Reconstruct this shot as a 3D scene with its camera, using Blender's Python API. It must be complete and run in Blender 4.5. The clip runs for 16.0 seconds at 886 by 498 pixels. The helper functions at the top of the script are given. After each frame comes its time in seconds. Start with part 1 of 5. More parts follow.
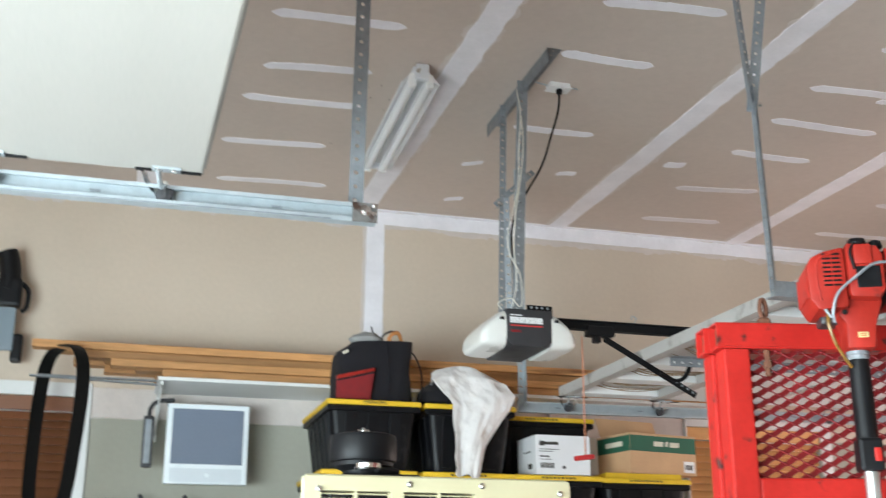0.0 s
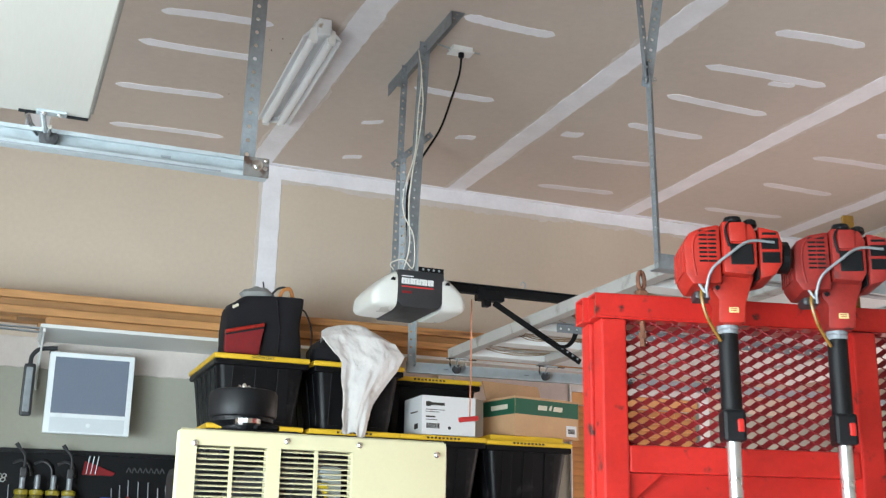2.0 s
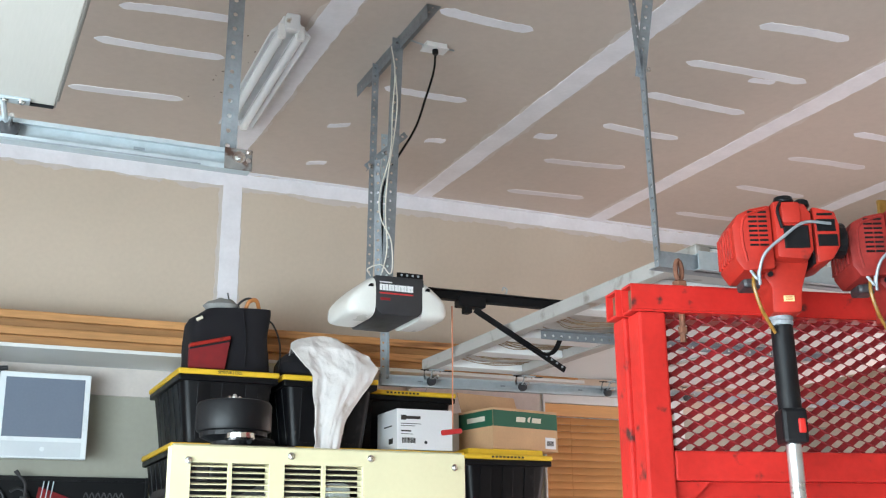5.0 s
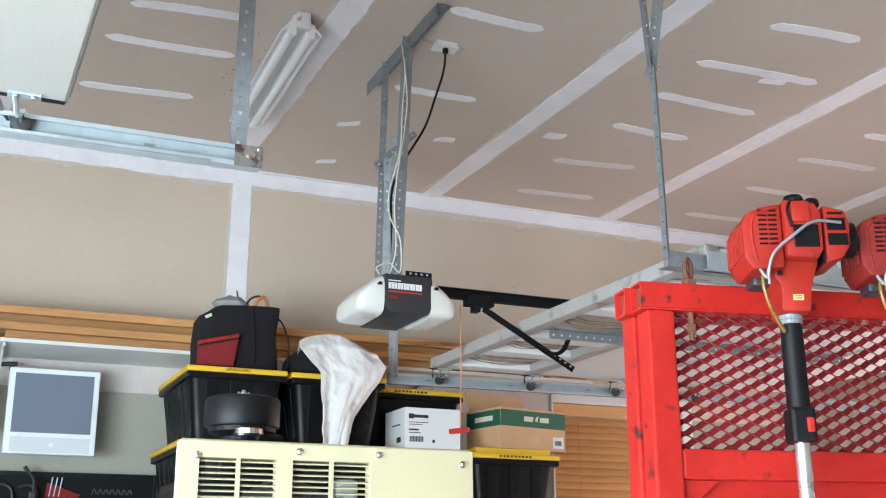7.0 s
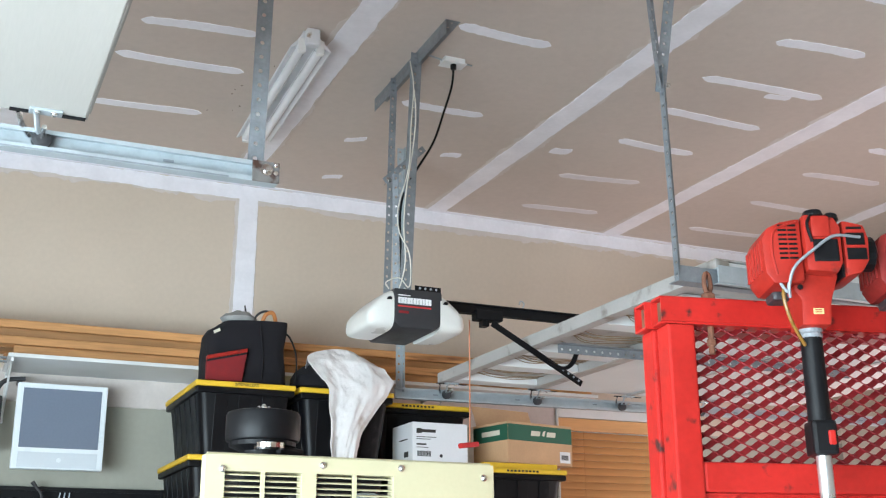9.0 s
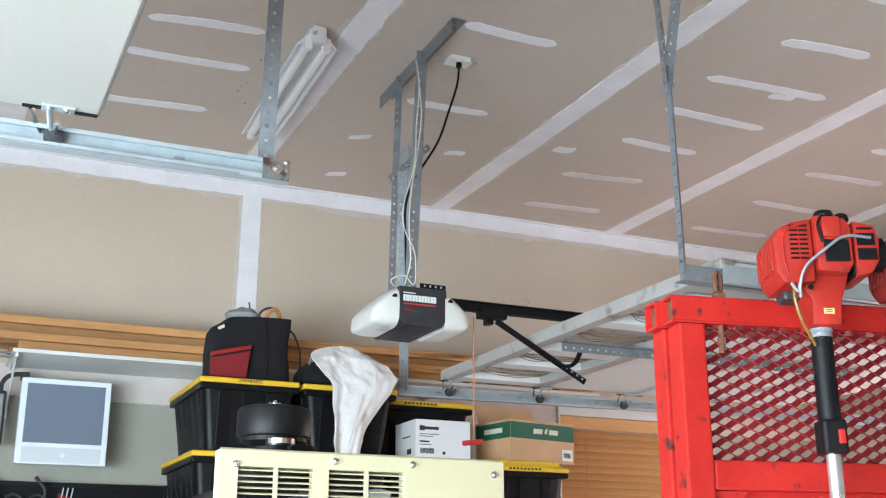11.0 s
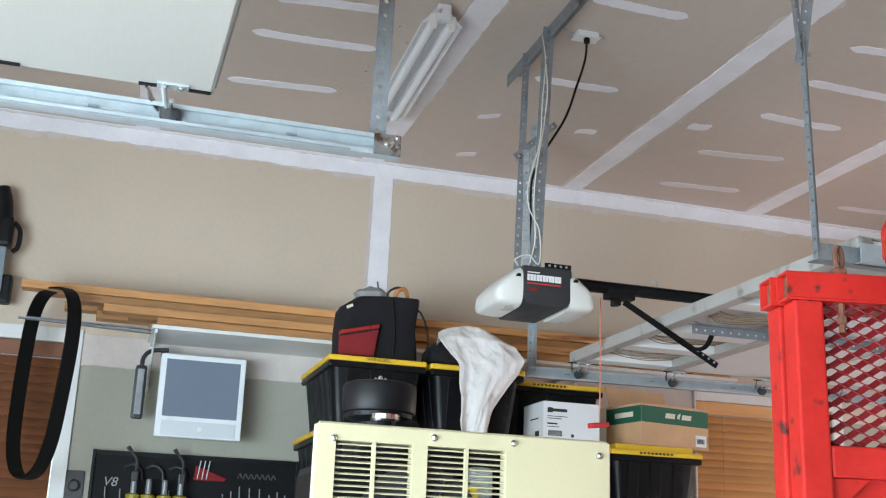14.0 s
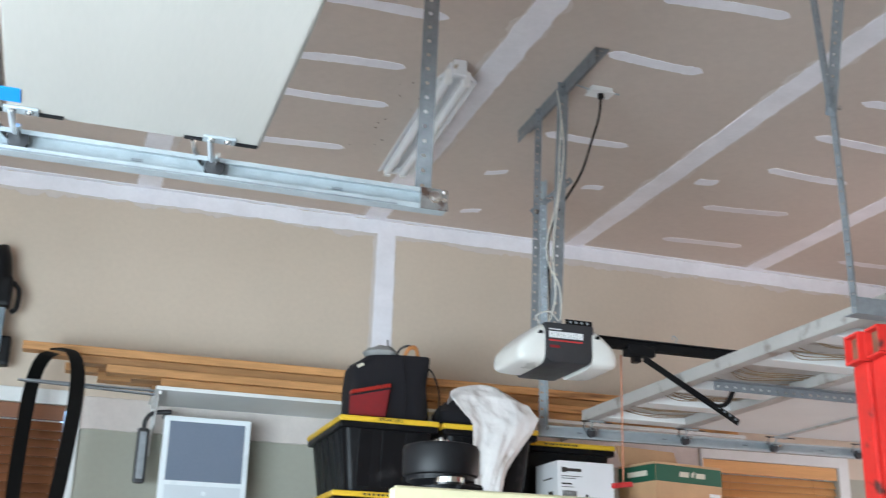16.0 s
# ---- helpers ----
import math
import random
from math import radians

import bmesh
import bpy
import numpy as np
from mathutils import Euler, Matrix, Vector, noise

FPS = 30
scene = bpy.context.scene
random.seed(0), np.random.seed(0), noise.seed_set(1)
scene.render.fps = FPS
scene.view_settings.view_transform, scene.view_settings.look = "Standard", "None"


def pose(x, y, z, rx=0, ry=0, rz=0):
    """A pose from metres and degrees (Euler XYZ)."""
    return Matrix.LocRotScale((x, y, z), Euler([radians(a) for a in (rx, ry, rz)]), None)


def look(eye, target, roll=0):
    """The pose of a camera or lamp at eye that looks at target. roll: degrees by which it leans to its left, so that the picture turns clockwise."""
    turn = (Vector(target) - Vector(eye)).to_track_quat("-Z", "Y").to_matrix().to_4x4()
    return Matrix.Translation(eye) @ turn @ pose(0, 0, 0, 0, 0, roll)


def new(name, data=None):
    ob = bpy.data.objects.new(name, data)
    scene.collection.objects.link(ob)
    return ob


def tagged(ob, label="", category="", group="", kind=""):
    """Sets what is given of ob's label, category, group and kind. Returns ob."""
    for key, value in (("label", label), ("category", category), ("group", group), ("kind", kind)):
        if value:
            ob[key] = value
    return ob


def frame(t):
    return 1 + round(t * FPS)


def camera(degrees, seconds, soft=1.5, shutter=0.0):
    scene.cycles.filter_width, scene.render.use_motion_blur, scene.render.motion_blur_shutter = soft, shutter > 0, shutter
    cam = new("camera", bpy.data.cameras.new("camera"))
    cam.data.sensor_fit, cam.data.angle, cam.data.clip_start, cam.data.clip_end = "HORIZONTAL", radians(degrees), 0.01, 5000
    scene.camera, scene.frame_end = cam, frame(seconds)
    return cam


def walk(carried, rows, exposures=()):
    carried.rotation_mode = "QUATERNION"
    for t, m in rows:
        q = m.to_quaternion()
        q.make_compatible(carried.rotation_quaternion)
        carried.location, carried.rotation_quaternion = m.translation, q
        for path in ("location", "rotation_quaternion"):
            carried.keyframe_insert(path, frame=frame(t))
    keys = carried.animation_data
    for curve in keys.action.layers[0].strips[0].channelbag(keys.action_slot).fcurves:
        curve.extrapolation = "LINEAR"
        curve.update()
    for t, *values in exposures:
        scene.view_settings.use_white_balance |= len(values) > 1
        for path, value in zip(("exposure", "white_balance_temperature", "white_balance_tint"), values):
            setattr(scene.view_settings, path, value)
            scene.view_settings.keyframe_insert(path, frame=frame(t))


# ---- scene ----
cam = camera(43.0, 16.0, soft=1.2, shutter=0.5)
PATH = [
    (0, (-2.521, -6.054, 1.405), (-1.981, -4.221, 1.994), -0.1),
    (0.5, (-2.507, -6.023, 1.416), (-1.859, -4.212, 1.964), 1.5),
    (1, (-2.512, -6.022, 1.416), (-1.819, -4.226, 1.961), 1.9),
    (1.5, (-2.512, -6.023, 1.416), (-1.795, -4.233, 1.948), 0.9),
    (2, (-2.498, -6.07, 1.408), (-1.784, -4.276, 1.929), 1.0),
    (2.5, (-2.475, -6.09, 1.403), (-1.752, -4.289, 1.885), 0.9),
    (3, (-2.497, -6.011, 1.406), (-1.738, -4.227, 1.898), -0.4),
    (3.5, (-2.588, -5.881, 1.412), (-1.755, -4.151, 1.972), -3.8),
    (4, (-2.587, -5.82, 1.415), (-1.795, -4.069, 1.967), -2.7),
    (4.5, (-2.536, -5.81, 1.418), (-1.728, -4.065, 1.968), -0.9),
    (7, (-2.537, -5.81, 1.411), (-1.75, -4.055, 1.962), -0.2),
    (7.5, (-2.541, -5.814, 1.412), (-1.763, -4.06, 1.976), -0.4),
    (8, (-2.54, -5.813, 1.411), (-1.742, -4.066, 1.969), -0.2),
    (8.5, (-2.553, -5.816, 1.41), (-1.762, -4.064, 1.964), -0.1),
    (9, (-2.584, -5.809, 1.406), (-1.797, -4.063, 1.982), -0.3),
    (11.5, (-2.623, -5.81, 1.403), (-1.835, -4.063, 1.975), 0.1),
    (12, (-2.636, -5.809, 1.403), (-1.87, -4.053, 1.977), 0.0),
    (12.5, (-2.619, -5.804, 1.404), (-1.827, -4.056, 1.966), 0.5),
    (13, (-2.582, -5.794, 1.405), (-1.894, -4.005, 1.975), 1.8),
    (13.5, (-2.539, -5.797, 1.397), (-1.975, -3.957, 1.94), 1.9),
    (14, (-2.52, -5.791, 1.4), (-1.967, -3.946, 1.94), 2.2),
    (14.5, (-2.545, -5.744, 1.406), (-1.943, -3.918, 1.959), 2.2),
    (15, (-2.565, -5.702, 1.414), (-1.812, -3.953, 2.024), 0.8),
    (15.5, (-2.642, -5.679, 1.415), (-1.936, -3.913, 2.034), 0.5),
    (16, (-2.675, -5.675, 1.408), (-2.085, -3.875, 2.048), 1.4),
]
EXPOSURES = [(0, 2.18, 5750, 10), (9, 2.25, 5550, 11), (12, 2.25, 5550, 11), (13.5, 2.06, 5550, 11), (16, 2.09, 5500, 12)]
LIGHT_W, LIGHT_E = 78.0, 11.0
walk(cam, [(t, look(eye, target, roll)) for t, eye, target, roll in PATH], EXPOSURES)

# ---- light ----
world = bpy.data.worlds.new("world")
scene.world = world
world.use_nodes = True
wn = world.node_tree.nodes
sky = wn.new("ShaderNodeTexSky")
sky.sky_type = "NISHITA"
sky.sun_disc = False
sky.sun_elevation = radians(39)
sky.sun_rotation = radians(256)
wn["Background"].inputs[1].default_value = 0.08
world.node_tree.links.new(sky.outputs[0], wn["Background"].inputs[0])

sun = new("sun", bpy.data.lights.new("sun", "SUN"))
sun.data.energy, sun.data.angle, sun.data.color = 4.2, radians(0.6), (1.0, 0.96, 0.91)
sun.matrix_world = look((-36, -9, 30), (0, 0, 0))


def opening_light(name, x, y, z, sx, sz, watts, toward, color):
    lamp = new(name, bpy.data.lights.new(name, "AREA"))
    lamp.data.shape, lamp.data.size, lamp.data.size_y = "RECTANGLE", sx, sz
    lamp.data.energy, lamp.data.color = watts, color
    lamp.matrix_world = look((x, y, z), toward)
    return lamp


opening_light("sky_light_west", -4.80, -5.9, 1.15, 3.4, 1.4, LIGHT_W, (0.2, -1.8, 3.5), (0.90, 1.0, 0.93))
opening_light("sky_light_east", 2.85, -1.75, 1.12, 2.5, 2.1, LIGHT_E, (-4, -1.75, 1.12), (1.0, 0.66, 0.50))

# ---- materials ----
def mat(name, color, rough=0.55, metal=0.0, var=0.12, scale=6.0, fine=90.0, bump=0.08, dirt=None, dirt_amount=0.0, dirt_scale=9.0, stretch=(1, 1, 1), piece=0.0, spec=0.5):
    """A surface with broad and fine variation, bump, and optional dirt of its own shape."""
    m = bpy.data.materials.new(name)
    m.use_nodes = True
    nt = m.node_tree
    n, l = nt.nodes, nt.links
    b = n["Principled BSDF"]
    b.inputs["Metallic"].default_value = metal
    b.inputs["Specular IOR Level"].default_value = spec
    tc, mp = n.new("ShaderNodeTexCoord"), n.new("ShaderNodeMapping")
    mp.inputs["Scale"].default_value = stretch
    l.new(tc.outputs["Object"], mp.inputs["Vector"])

    def noise_node(s, detail):
        t = n.new("ShaderNodeTexNoise")
        t.inputs["Scale"].default_value, t.inputs["Detail"].default_value = s, detail
        l.new(mp.outputs[0], t.inputs["Vector"])
        return t

    broad, small = noise_node(scale, 5), noise_node(fine, 4)
    add = n.new("ShaderNodeMath")
    add.operation = "MULTIPLY_ADD"
    l.new(small.outputs[0], add.inputs[0])
    add.inputs[1].default_value = 0.45
    l.new(broad.outputs[0], add.inputs[2])
    ramp = n.new("ShaderNodeMapRange")
    ramp.inputs[1].default_value, ramp.inputs[2].default_value = 0.45, 1.0
    ramp.inputs[3].default_value, ramp.inputs[4].default_value = 1 - var, 1 + var
    l.new(add.outputs[0], ramp.inputs[0])
    value = ramp.outputs[0]
    if piece:
        info, pm = n.new("ShaderNodeObjectInfo"), n.new("ShaderNodeMapRange")
        pm.inputs[3].default_value, pm.inputs[4].default_value = 1 - piece, 1 + piece
        l.new(info.outputs["Random"], pm.inputs[0])
        mul = n.new("ShaderNodeMath")
        mul.operation = "MULTIPLY"
        l.new(value, mul.inputs[0]), l.new(pm.outputs[0], mul.inputs[1])
        value = mul.outputs[0]
    vm = n.new("ShaderNodeVectorMath")
    vm.operation = "SCALE"
    vm.inputs[0].default_value = color
    l.new(value, vm.inputs["Scale"])
    out = vm.outputs[0]
    if dirt:
        spots = noise_node(dirt_scale, 8)
        cut = n.new("ShaderNodeMapRange")
        cut.inputs[1].default_value, cut.inputs[2].default_value = 0.62 - 0.2 * dirt_amount, 0.72 - 0.2 * dirt_amount
        l.new(spots.outputs[0], cut.inputs[0])
        mix = n.new("ShaderNodeMix")
        mix.data_type = "RGBA"
        mix.inputs["B"].default_value = (*dirt, 1)
        for s in mix.inputs:
            if s.type == "RGBA" and s.name == "A":
                l.new(out, s)
            if s.type == "RGBA" and s.name == "B":
                s.default_value = (*dirt, 1)
        l.new(cut.outputs[0], mix.inputs["Factor"])
        out = [s for s in mix.outputs if s.type == "RGBA"][0]
    l.new(out, b.inputs["Base Color"])
    rr = n.new("ShaderNodeMapRange")
    rr.inputs[3].default_value, rr.inputs[4].default_value = max(rough - 0.12, 0.02), min(rough + 0.12, 1)
    l.new(broad.outputs[0], rr.inputs[0])
    l.new(rr.outputs[0], b.inputs["Roughness"])
    if bump:
        bp = n.new("ShaderNodeBump")
        bp.inputs["Strength"].default_value, bp.inputs["Distance"].default_value = bump, 0.004
        l.new(small.outputs[0], bp.inputs["Height"])
        l.new(bp.outputs[0], b.inputs["Normal"])
    return m


DRYWALL = mat("drywall_paper", (0.60, 0.51, 0.41), 0.85, var=0.07, scale=1.3, fine=40, bump=0.03)
DRYWALL_C = mat("ceiling_drywall_paper", (0.58, 0.50, 0.44), 0.85, var=0.08, scale=0.9, fine=30, bump=0.03)
# same drywall paper, darkened and greened for the shade and cool light low down
DRYWALL_SHADED = mat("moisture_board_paper", (0.36, 0.355, 0.295), 0.85, var=0.07, scale=1.3, fine=40, bump=0.03)
MUD = mat("joint_compound", (0.86, 0.845, 0.885), 0.8, var=0.07, scale=7, fine=50, bump=0.12)
MUD_MID = mat("dry_joint_compound", (0.74, 0.70, 0.71), 0.85, var=0.07, scale=7, fine=50, bump=0.08)
MUD_THIN = mat("thin_joint_compound", (0.62, 0.56, 0.52), 0.85, var=0.08, scale=9, fine=60, bump=0.06)
PAINT_W = mat("white_paint", (0.72, 0.73, 0.72), 0.5, var=0.05, scale=5, bump=0.05)
CONCRETE = mat("concrete", (0.42, 0.41, 0.39), 0.8, var=0.18, scale=2.5, fine=70, bump=0.2, dirt=(0.16, 0.15, 0.14), dirt_amount=0.2, dirt_scale=3)
DOOR_TEX = mat("door_embossed_cream", (0.405, 0.395, 0.36), 0.5, var=0.06, scale=4, fine=160, bump=0.07, stretch=(1, 0.10, 1))
DOOR_EDGE = mat("door_edge_steel", (0.35, 0.34, 0.31), 0.45, 0.5, var=0.2)
DOOR_W = mat("door_white_steel", (0.43, 0.41, 0.385), 0.5, var=0.08, scale=5, dirt=(0.24, 0.21, 0.18), dirt_amount=0.22, dirt_scale=9)
GALV = mat("galvanised_steel", (0.42, 0.465, 0.49), 0.42, 0.35, var=0.11, scale=22, fine=120, bump=0.06)
GALV_D = mat("galvanised_angle_iron", (0.26, 0.28, 0.30), 0.5, 0.4, var=0.22, scale=25, fine=120, bump=0.06)
RUST = mat("rusty_steel", (0.15, 0.062, 0.034), 0.8, 0.2, var=0.4, scale=30, bump=0.3)
RUST_GALV = mat("rust_stained_galvanised_steel", (0.20, 0.19, 0.18), 0.5, 0.4, var=0.25, scale=25, dirt=(0.07, 0.04, 0.03), dirt_amount=0.75, dirt_scale=30)
CHROME = mat("bright_steel", (0.75, 0.75, 0.74), 0.2, 1.0, var=0.05)
BLACK_ST = mat("black_steel", (0.005, 0.005, 0.006), 0.5, 0.0, spec=0.25, var=0.25, scale=25)
BLACK_PL = mat("black_plastic", (0.005, 0.005, 0.006), 0.45, spec=0.25, var=0.25, scale=18, fine=140, bump=0.06)
TOTE = mat("tote_black_plastic", (0.004, 0.004, 0.005), 0.42, spec=0.22, var=0.3, scale=14, fine=130, bump=0.05, dirt=(0.025, 0.024, 0.024), dirt_amount=0.0)
YELLOW = mat("tote_lid_yellow", (0.78, 0.50, 0.02), 0.45, var=0.08, scale=10)
INK = mat("marker_ink", (0.03, 0.025, 0.02), 0.7, var=0.1)
WHITE_PL = mat("white_plastic", (0.78, 0.78, 0.77), 0.35, var=0.04, scale=10, bump=0.02)
LENS = mat("frosted_lens", (0.68, 0.67, 0.63), 0.3, var=0.04, scale=10, bump=0.03)
GREY_PL = mat("grey_plastic", (0.03, 0.03, 0.033), 0.45, var=0.15, scale=20)
TUBE = mat("fluorescent_tube_glass", (0.82, 0.83, 0.85), 0.2, var=0.02, scale=5, bump=0)
FIX_W = mat("enamel_white", (0.74, 0.75, 0.77), 0.35, var=0.05, scale=12, dirt=(0.35, 0.28, 0.2), dirt_amount=-0.1, dirt_scale=20)
WOOD = mat("pine_lumber", (0.46, 0.235, 0.085), 0.65, var=0.34, scale=7, fine=70, bump=0.25, stretch=(0.14, 1.5, 1.5), dirt=(0.16, 0.06, 0.02), dirt_amount=0.05, dirt_scale=9, piece=0.25)
WOOD_B = mat("blind_wood", (0.70, 0.38, 0.145), 0.4, var=0.15, scale=4, fine=60, bump=0.1, stretch=(0.15, 2, 2), piece=0.1)
WOOD_BD = mat("dark_blind_wood", (0.19, 0.075, 0.032), 0.4, var=0.15, scale=4, fine=60, bump=0.1, stretch=(0.15, 2, 2), piece=0.1)
CARD = mat("cardboard", (0.56, 0.35, 0.19), 0.8, var=0.1, scale=7, fine=100, bump=0.1)
CARD_W = mat("white_cardboard", (0.76, 0.76, 0.77), 0.6, var=0.04, scale=7)
LABEL_Y = mat("worn_yellow_label", (0.58, 0.46, 0.20), 0.6, var=0.2, scale=40)
GREEN = mat("printed_green", (0.02, 0.105, 0.06), 0.6, var=0.08, scale=9)
PRINT_W = mat("printed_cream", (0.68, 0.64, 0.52), 0.7, var=0.05)
RED_ST = mat("red_painted_steel", (0.40, 0.017, 0.012), 0.42, spec=0.32, var=0.2, scale=9, fine=80, bump=0.12, dirt=(0.045, 0.017, 0.015), dirt_amount=0.04, dirt_scale=27)
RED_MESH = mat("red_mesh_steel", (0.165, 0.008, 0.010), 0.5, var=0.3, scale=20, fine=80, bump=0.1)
RED_PL = mat("red_orange_plastic", (0.30, 0.018, 0.010), 0.48, spec=0.3, var=0.22, scale=16, fine=100, bump=0.06, dirt=(0.12, 0.016, 0.012), dirt_amount=-0.02, dirt_scale=26)
RED_WORN = mat("worn_red_plastic", (0.20, 0.016, 0.012), 0.55, spec=0.3, var=0.3, scale=16, fine=100, bump=0.08, dirt=(0.05, 0.014, 0.012), dirt_amount=0.12, dirt_scale=22)
RED_CLOTH = mat("red_canvas", (0.20, 0.012, 0.014), 0.9, var=0.15, scale=30, fine=300, bump=0.3)
BLACK_CLOTH = mat("black_canvas", (0.007, 0.006, 0.009), 0.95, var=0.25, scale=15, fine=300, bump=0.35)
RAG = mat("white_cotton", (0.72, 0.69, 0.67), 0.97, var=0.10, scale=9, fine=220, bump=0.3, dirt=(0.50, 0.45, 0.40), dirt_amount=0.0, dirt_scale=10)
BEIGE = mat("beige_enamel", (0.485, 0.445, 0.285), 0.4, var=0.05, scale=6, fine=110, bump=0.05, dirt=(0.45, 0.4, 0.25), dirt_amount=-0.25, dirt_scale=18)
ALU = mat("brushed_aluminium", (0.66, 0.67, 0.68), 0.3, 0.9, var=0.08, scale=20)
SCREEN = mat("dark_glass_screen", (0.175, 0.21, 0.275), 0.18, var=0.06, scale=3, bump=0.0)
SILVER = mat("silver_plastic", (0.66, 0.71, 0.75), 0.35, 0.1, var=0.03, scale=8)
MON_W = mat("monitor_white_frame", (0.80, 0.85, 0.88), 0.3, var=0.02, scale=8)
BOARD = mat("black_board", (0.005, 0.005, 0.006), 0.6, spec=0.2, var=0.3, scale=10)
RUBBER = mat("black_rubber", (0.004, 0.004, 0.004), 0.6, spec=0.2, var=0.2, scale=30)
AMBER = mat("amber_hose", (0.20, 0.10, 0.015), 0.3, var=0.2, scale=30)
TAN_WIRE = mat("tan_strand", (0.25, 0.17, 0.09), 0.7, var=0.2)
CORD_R = mat("orange_pull_cord", (0.55, 0.22, 0.12), 0.8, var=0.1)
RED_H = mat("red_handle", (0.55, 0.03, 0.03), 0.4, var=0.05)
WIRE_W = mat("white_wire", (0.65, 0.62, 0.55), 0.6, var=0.05)
BLUE = mat("blue_tape", (0.02, 0.25, 0.75), 0.6, var=0.05)
BLUE_PL = mat("blue_plastic", (0.02, 0.06, 0.35), 0.4, var=0.1)
YEL_PL = mat("yellow_plastic", (0.75, 0.6, 0.03), 0.4, var=0.1)
BARK = mat("bark", (0.12, 0.08, 0.05), 0.9, var=0.3, scale=12, bump=0.5)
LEAF = mat("leaf", (0.11, 0.20, 0.03), 0.6, var=0.4, scale=5, piece=0.2)

# ---- builders ----
def part(name, bm, material, parent=None, label="", smooth=False):
    """Links a bmesh as one mesh object under a thing or a part."""
    me = bpy.data.meshes.new(name)
    bmesh.ops.recalc_face_normals(bm, faces=bm.faces)
    bm.to_mesh(me)
    bm.free()
    me.materials.append(material)
    if smooth:
        for p in me.polygons:
            p.use_smooth = True
        me.set_sharp_from_angle(angle=radians(38))
    ob = new(name, me)
    ob.parent = parent
    if label:
        ob["label"] = label
    return ob


def thing(name, m, label, category, group=""):
    ob = new(name)
    ob.matrix_world = m
    ob.empty_display_size = 0.1
    return tagged(ob, label, category, group)


def box(x0, x1, y0, y1, z0, z1, bevel=0.0, bm=None, seg=2):
    own = bmesh.new()
    bmesh.ops.create_cube(own, size=1)
    bmesh.ops.transform(own, matrix=Matrix.LocRotScale(((x0 + x1) / 2, (y0 + y1) / 2, (z0 + z1) / 2), None, (abs(x1 - x0), abs(y1 - y0), abs(z1 - z0))), verts=own.verts)
    if bevel:
        bmesh.ops.bevel(own, geom=own.edges[:], offset=bevel, segments=seg, affect="EDGES", profile=0.6)
    return join(bm, own)


def join(bm, own, m=None):
    if m is not None:
        bmesh.ops.transform(own, matrix=m, verts=own.verts)
    if bm is None:
        return own
    tmp = bpy.data.meshes.new("tmp")
    own.to_mesh(tmp)
    own.free()
    bm.from_mesh(tmp)
    bpy.data.meshes.remove(tmp)
    return bm


def tube(points, r, seg=10, bm=None, flat=1.0):
    """A round bar along points; flat squeezes it in its second direction."""
    bm = bm or bmesh.new()
    pts = [Vector(p) for p in points]
    rings, side = [], None
    for i, p in enumerate(pts):
        d = (pts[min(i + 1, len(pts) - 1)] - pts[max(i - 1, 0)]).normalized()
        side = (side - d * side.dot(d)).normalized() if side is not None and (side - d * side.dot(d)).length > 1e-4 else d.orthogonal().normalized()
        up = d.cross(side)
        rr = r[i] if isinstance(r, (list, tuple)) else r
        rings.append([bm.verts.new(p + rr * (math.cos(a) * side + flat * math.sin(a) * up)) for a in (2 * math.pi * k / seg for k in range(seg))])
    for a, b in zip(rings, rings[1:]):
        for k in range(seg):
            bm.faces.new((a[k], a[(k + 1) % seg], b[(k + 1) % seg], b[k]))
    bm.faces.new(rings[0][::-1]), bm.faces.new(rings[-1])
    return bm


def curve_pts(ctrl, n=8):
    """Catmull-Rom through control points."""
    c = [Vector(p) for p in ctrl]
    c = [2 * c[0] - c[1]] + c + [2 * c[-1] - c[-2]]
    out = []
    for i in range(1, len(c) - 2):
        for k in range(n):
            t = k / n
            a, b, d, e = c[i - 1], c[i], c[i + 1], c[i + 2]
            out.append(0.5 * (2 * b + (d - a) * t + (2 * a - 5 * b + 4 * d - e) * t * t + (3 * b - a - 3 * d + e) * t ** 3))
    out.append(c[-2])
    return out


def prism(outline, axis, a, b, bevel=0.0, bm=None):
    """An outline of 2D points pushed along an axis from a to b."""
    own = bmesh.new()
    def put(u, v, w):
        return {"x": (w, u, v), "y": (u, w, v), "z": (u, v, w)}[axis]
    lo = [own.verts.new(put(u, v, a)) for u, v in outline]
    hi = [own.verts.new(put(u, v, b)) for u, v in outline]
    own.faces.new(lo), own.faces.new(hi[::-1])
    for i in range(len(lo)):
        j = (i + 1) % len(lo)
        own.faces.new((lo[i], hi[i], hi[j], lo[j]))
    if bevel:
        bmesh.ops.recalc_face_normals(own, faces=own.faces)
        bmesh.ops.bevel(own, geom=own.edges[:], offset=bevel, segments=2, affect="EDGES", profile=0.6)
    return join(bm, own)


def lathe(profile, seg=24, m=None, bm=None):
    """Rings of (radius, height) round z."""
    own = bmesh.new()
    rings = [[own.verts.new((r * math.cos(2 * math.pi * k / seg), r * math.sin(2 * math.pi * k / seg), z)) for k in range(seg)] for r, z in profile]
    for a, b in zip(rings, rings[1:]):
        for k in range(seg):
            own.faces.new((a[k], a[(k + 1) % seg], b[(k + 1) % seg], b[k]))
    own.faces.new(rings[0][::-1]), own.faces.new(rings[-1])
    return join(bm, own, m)


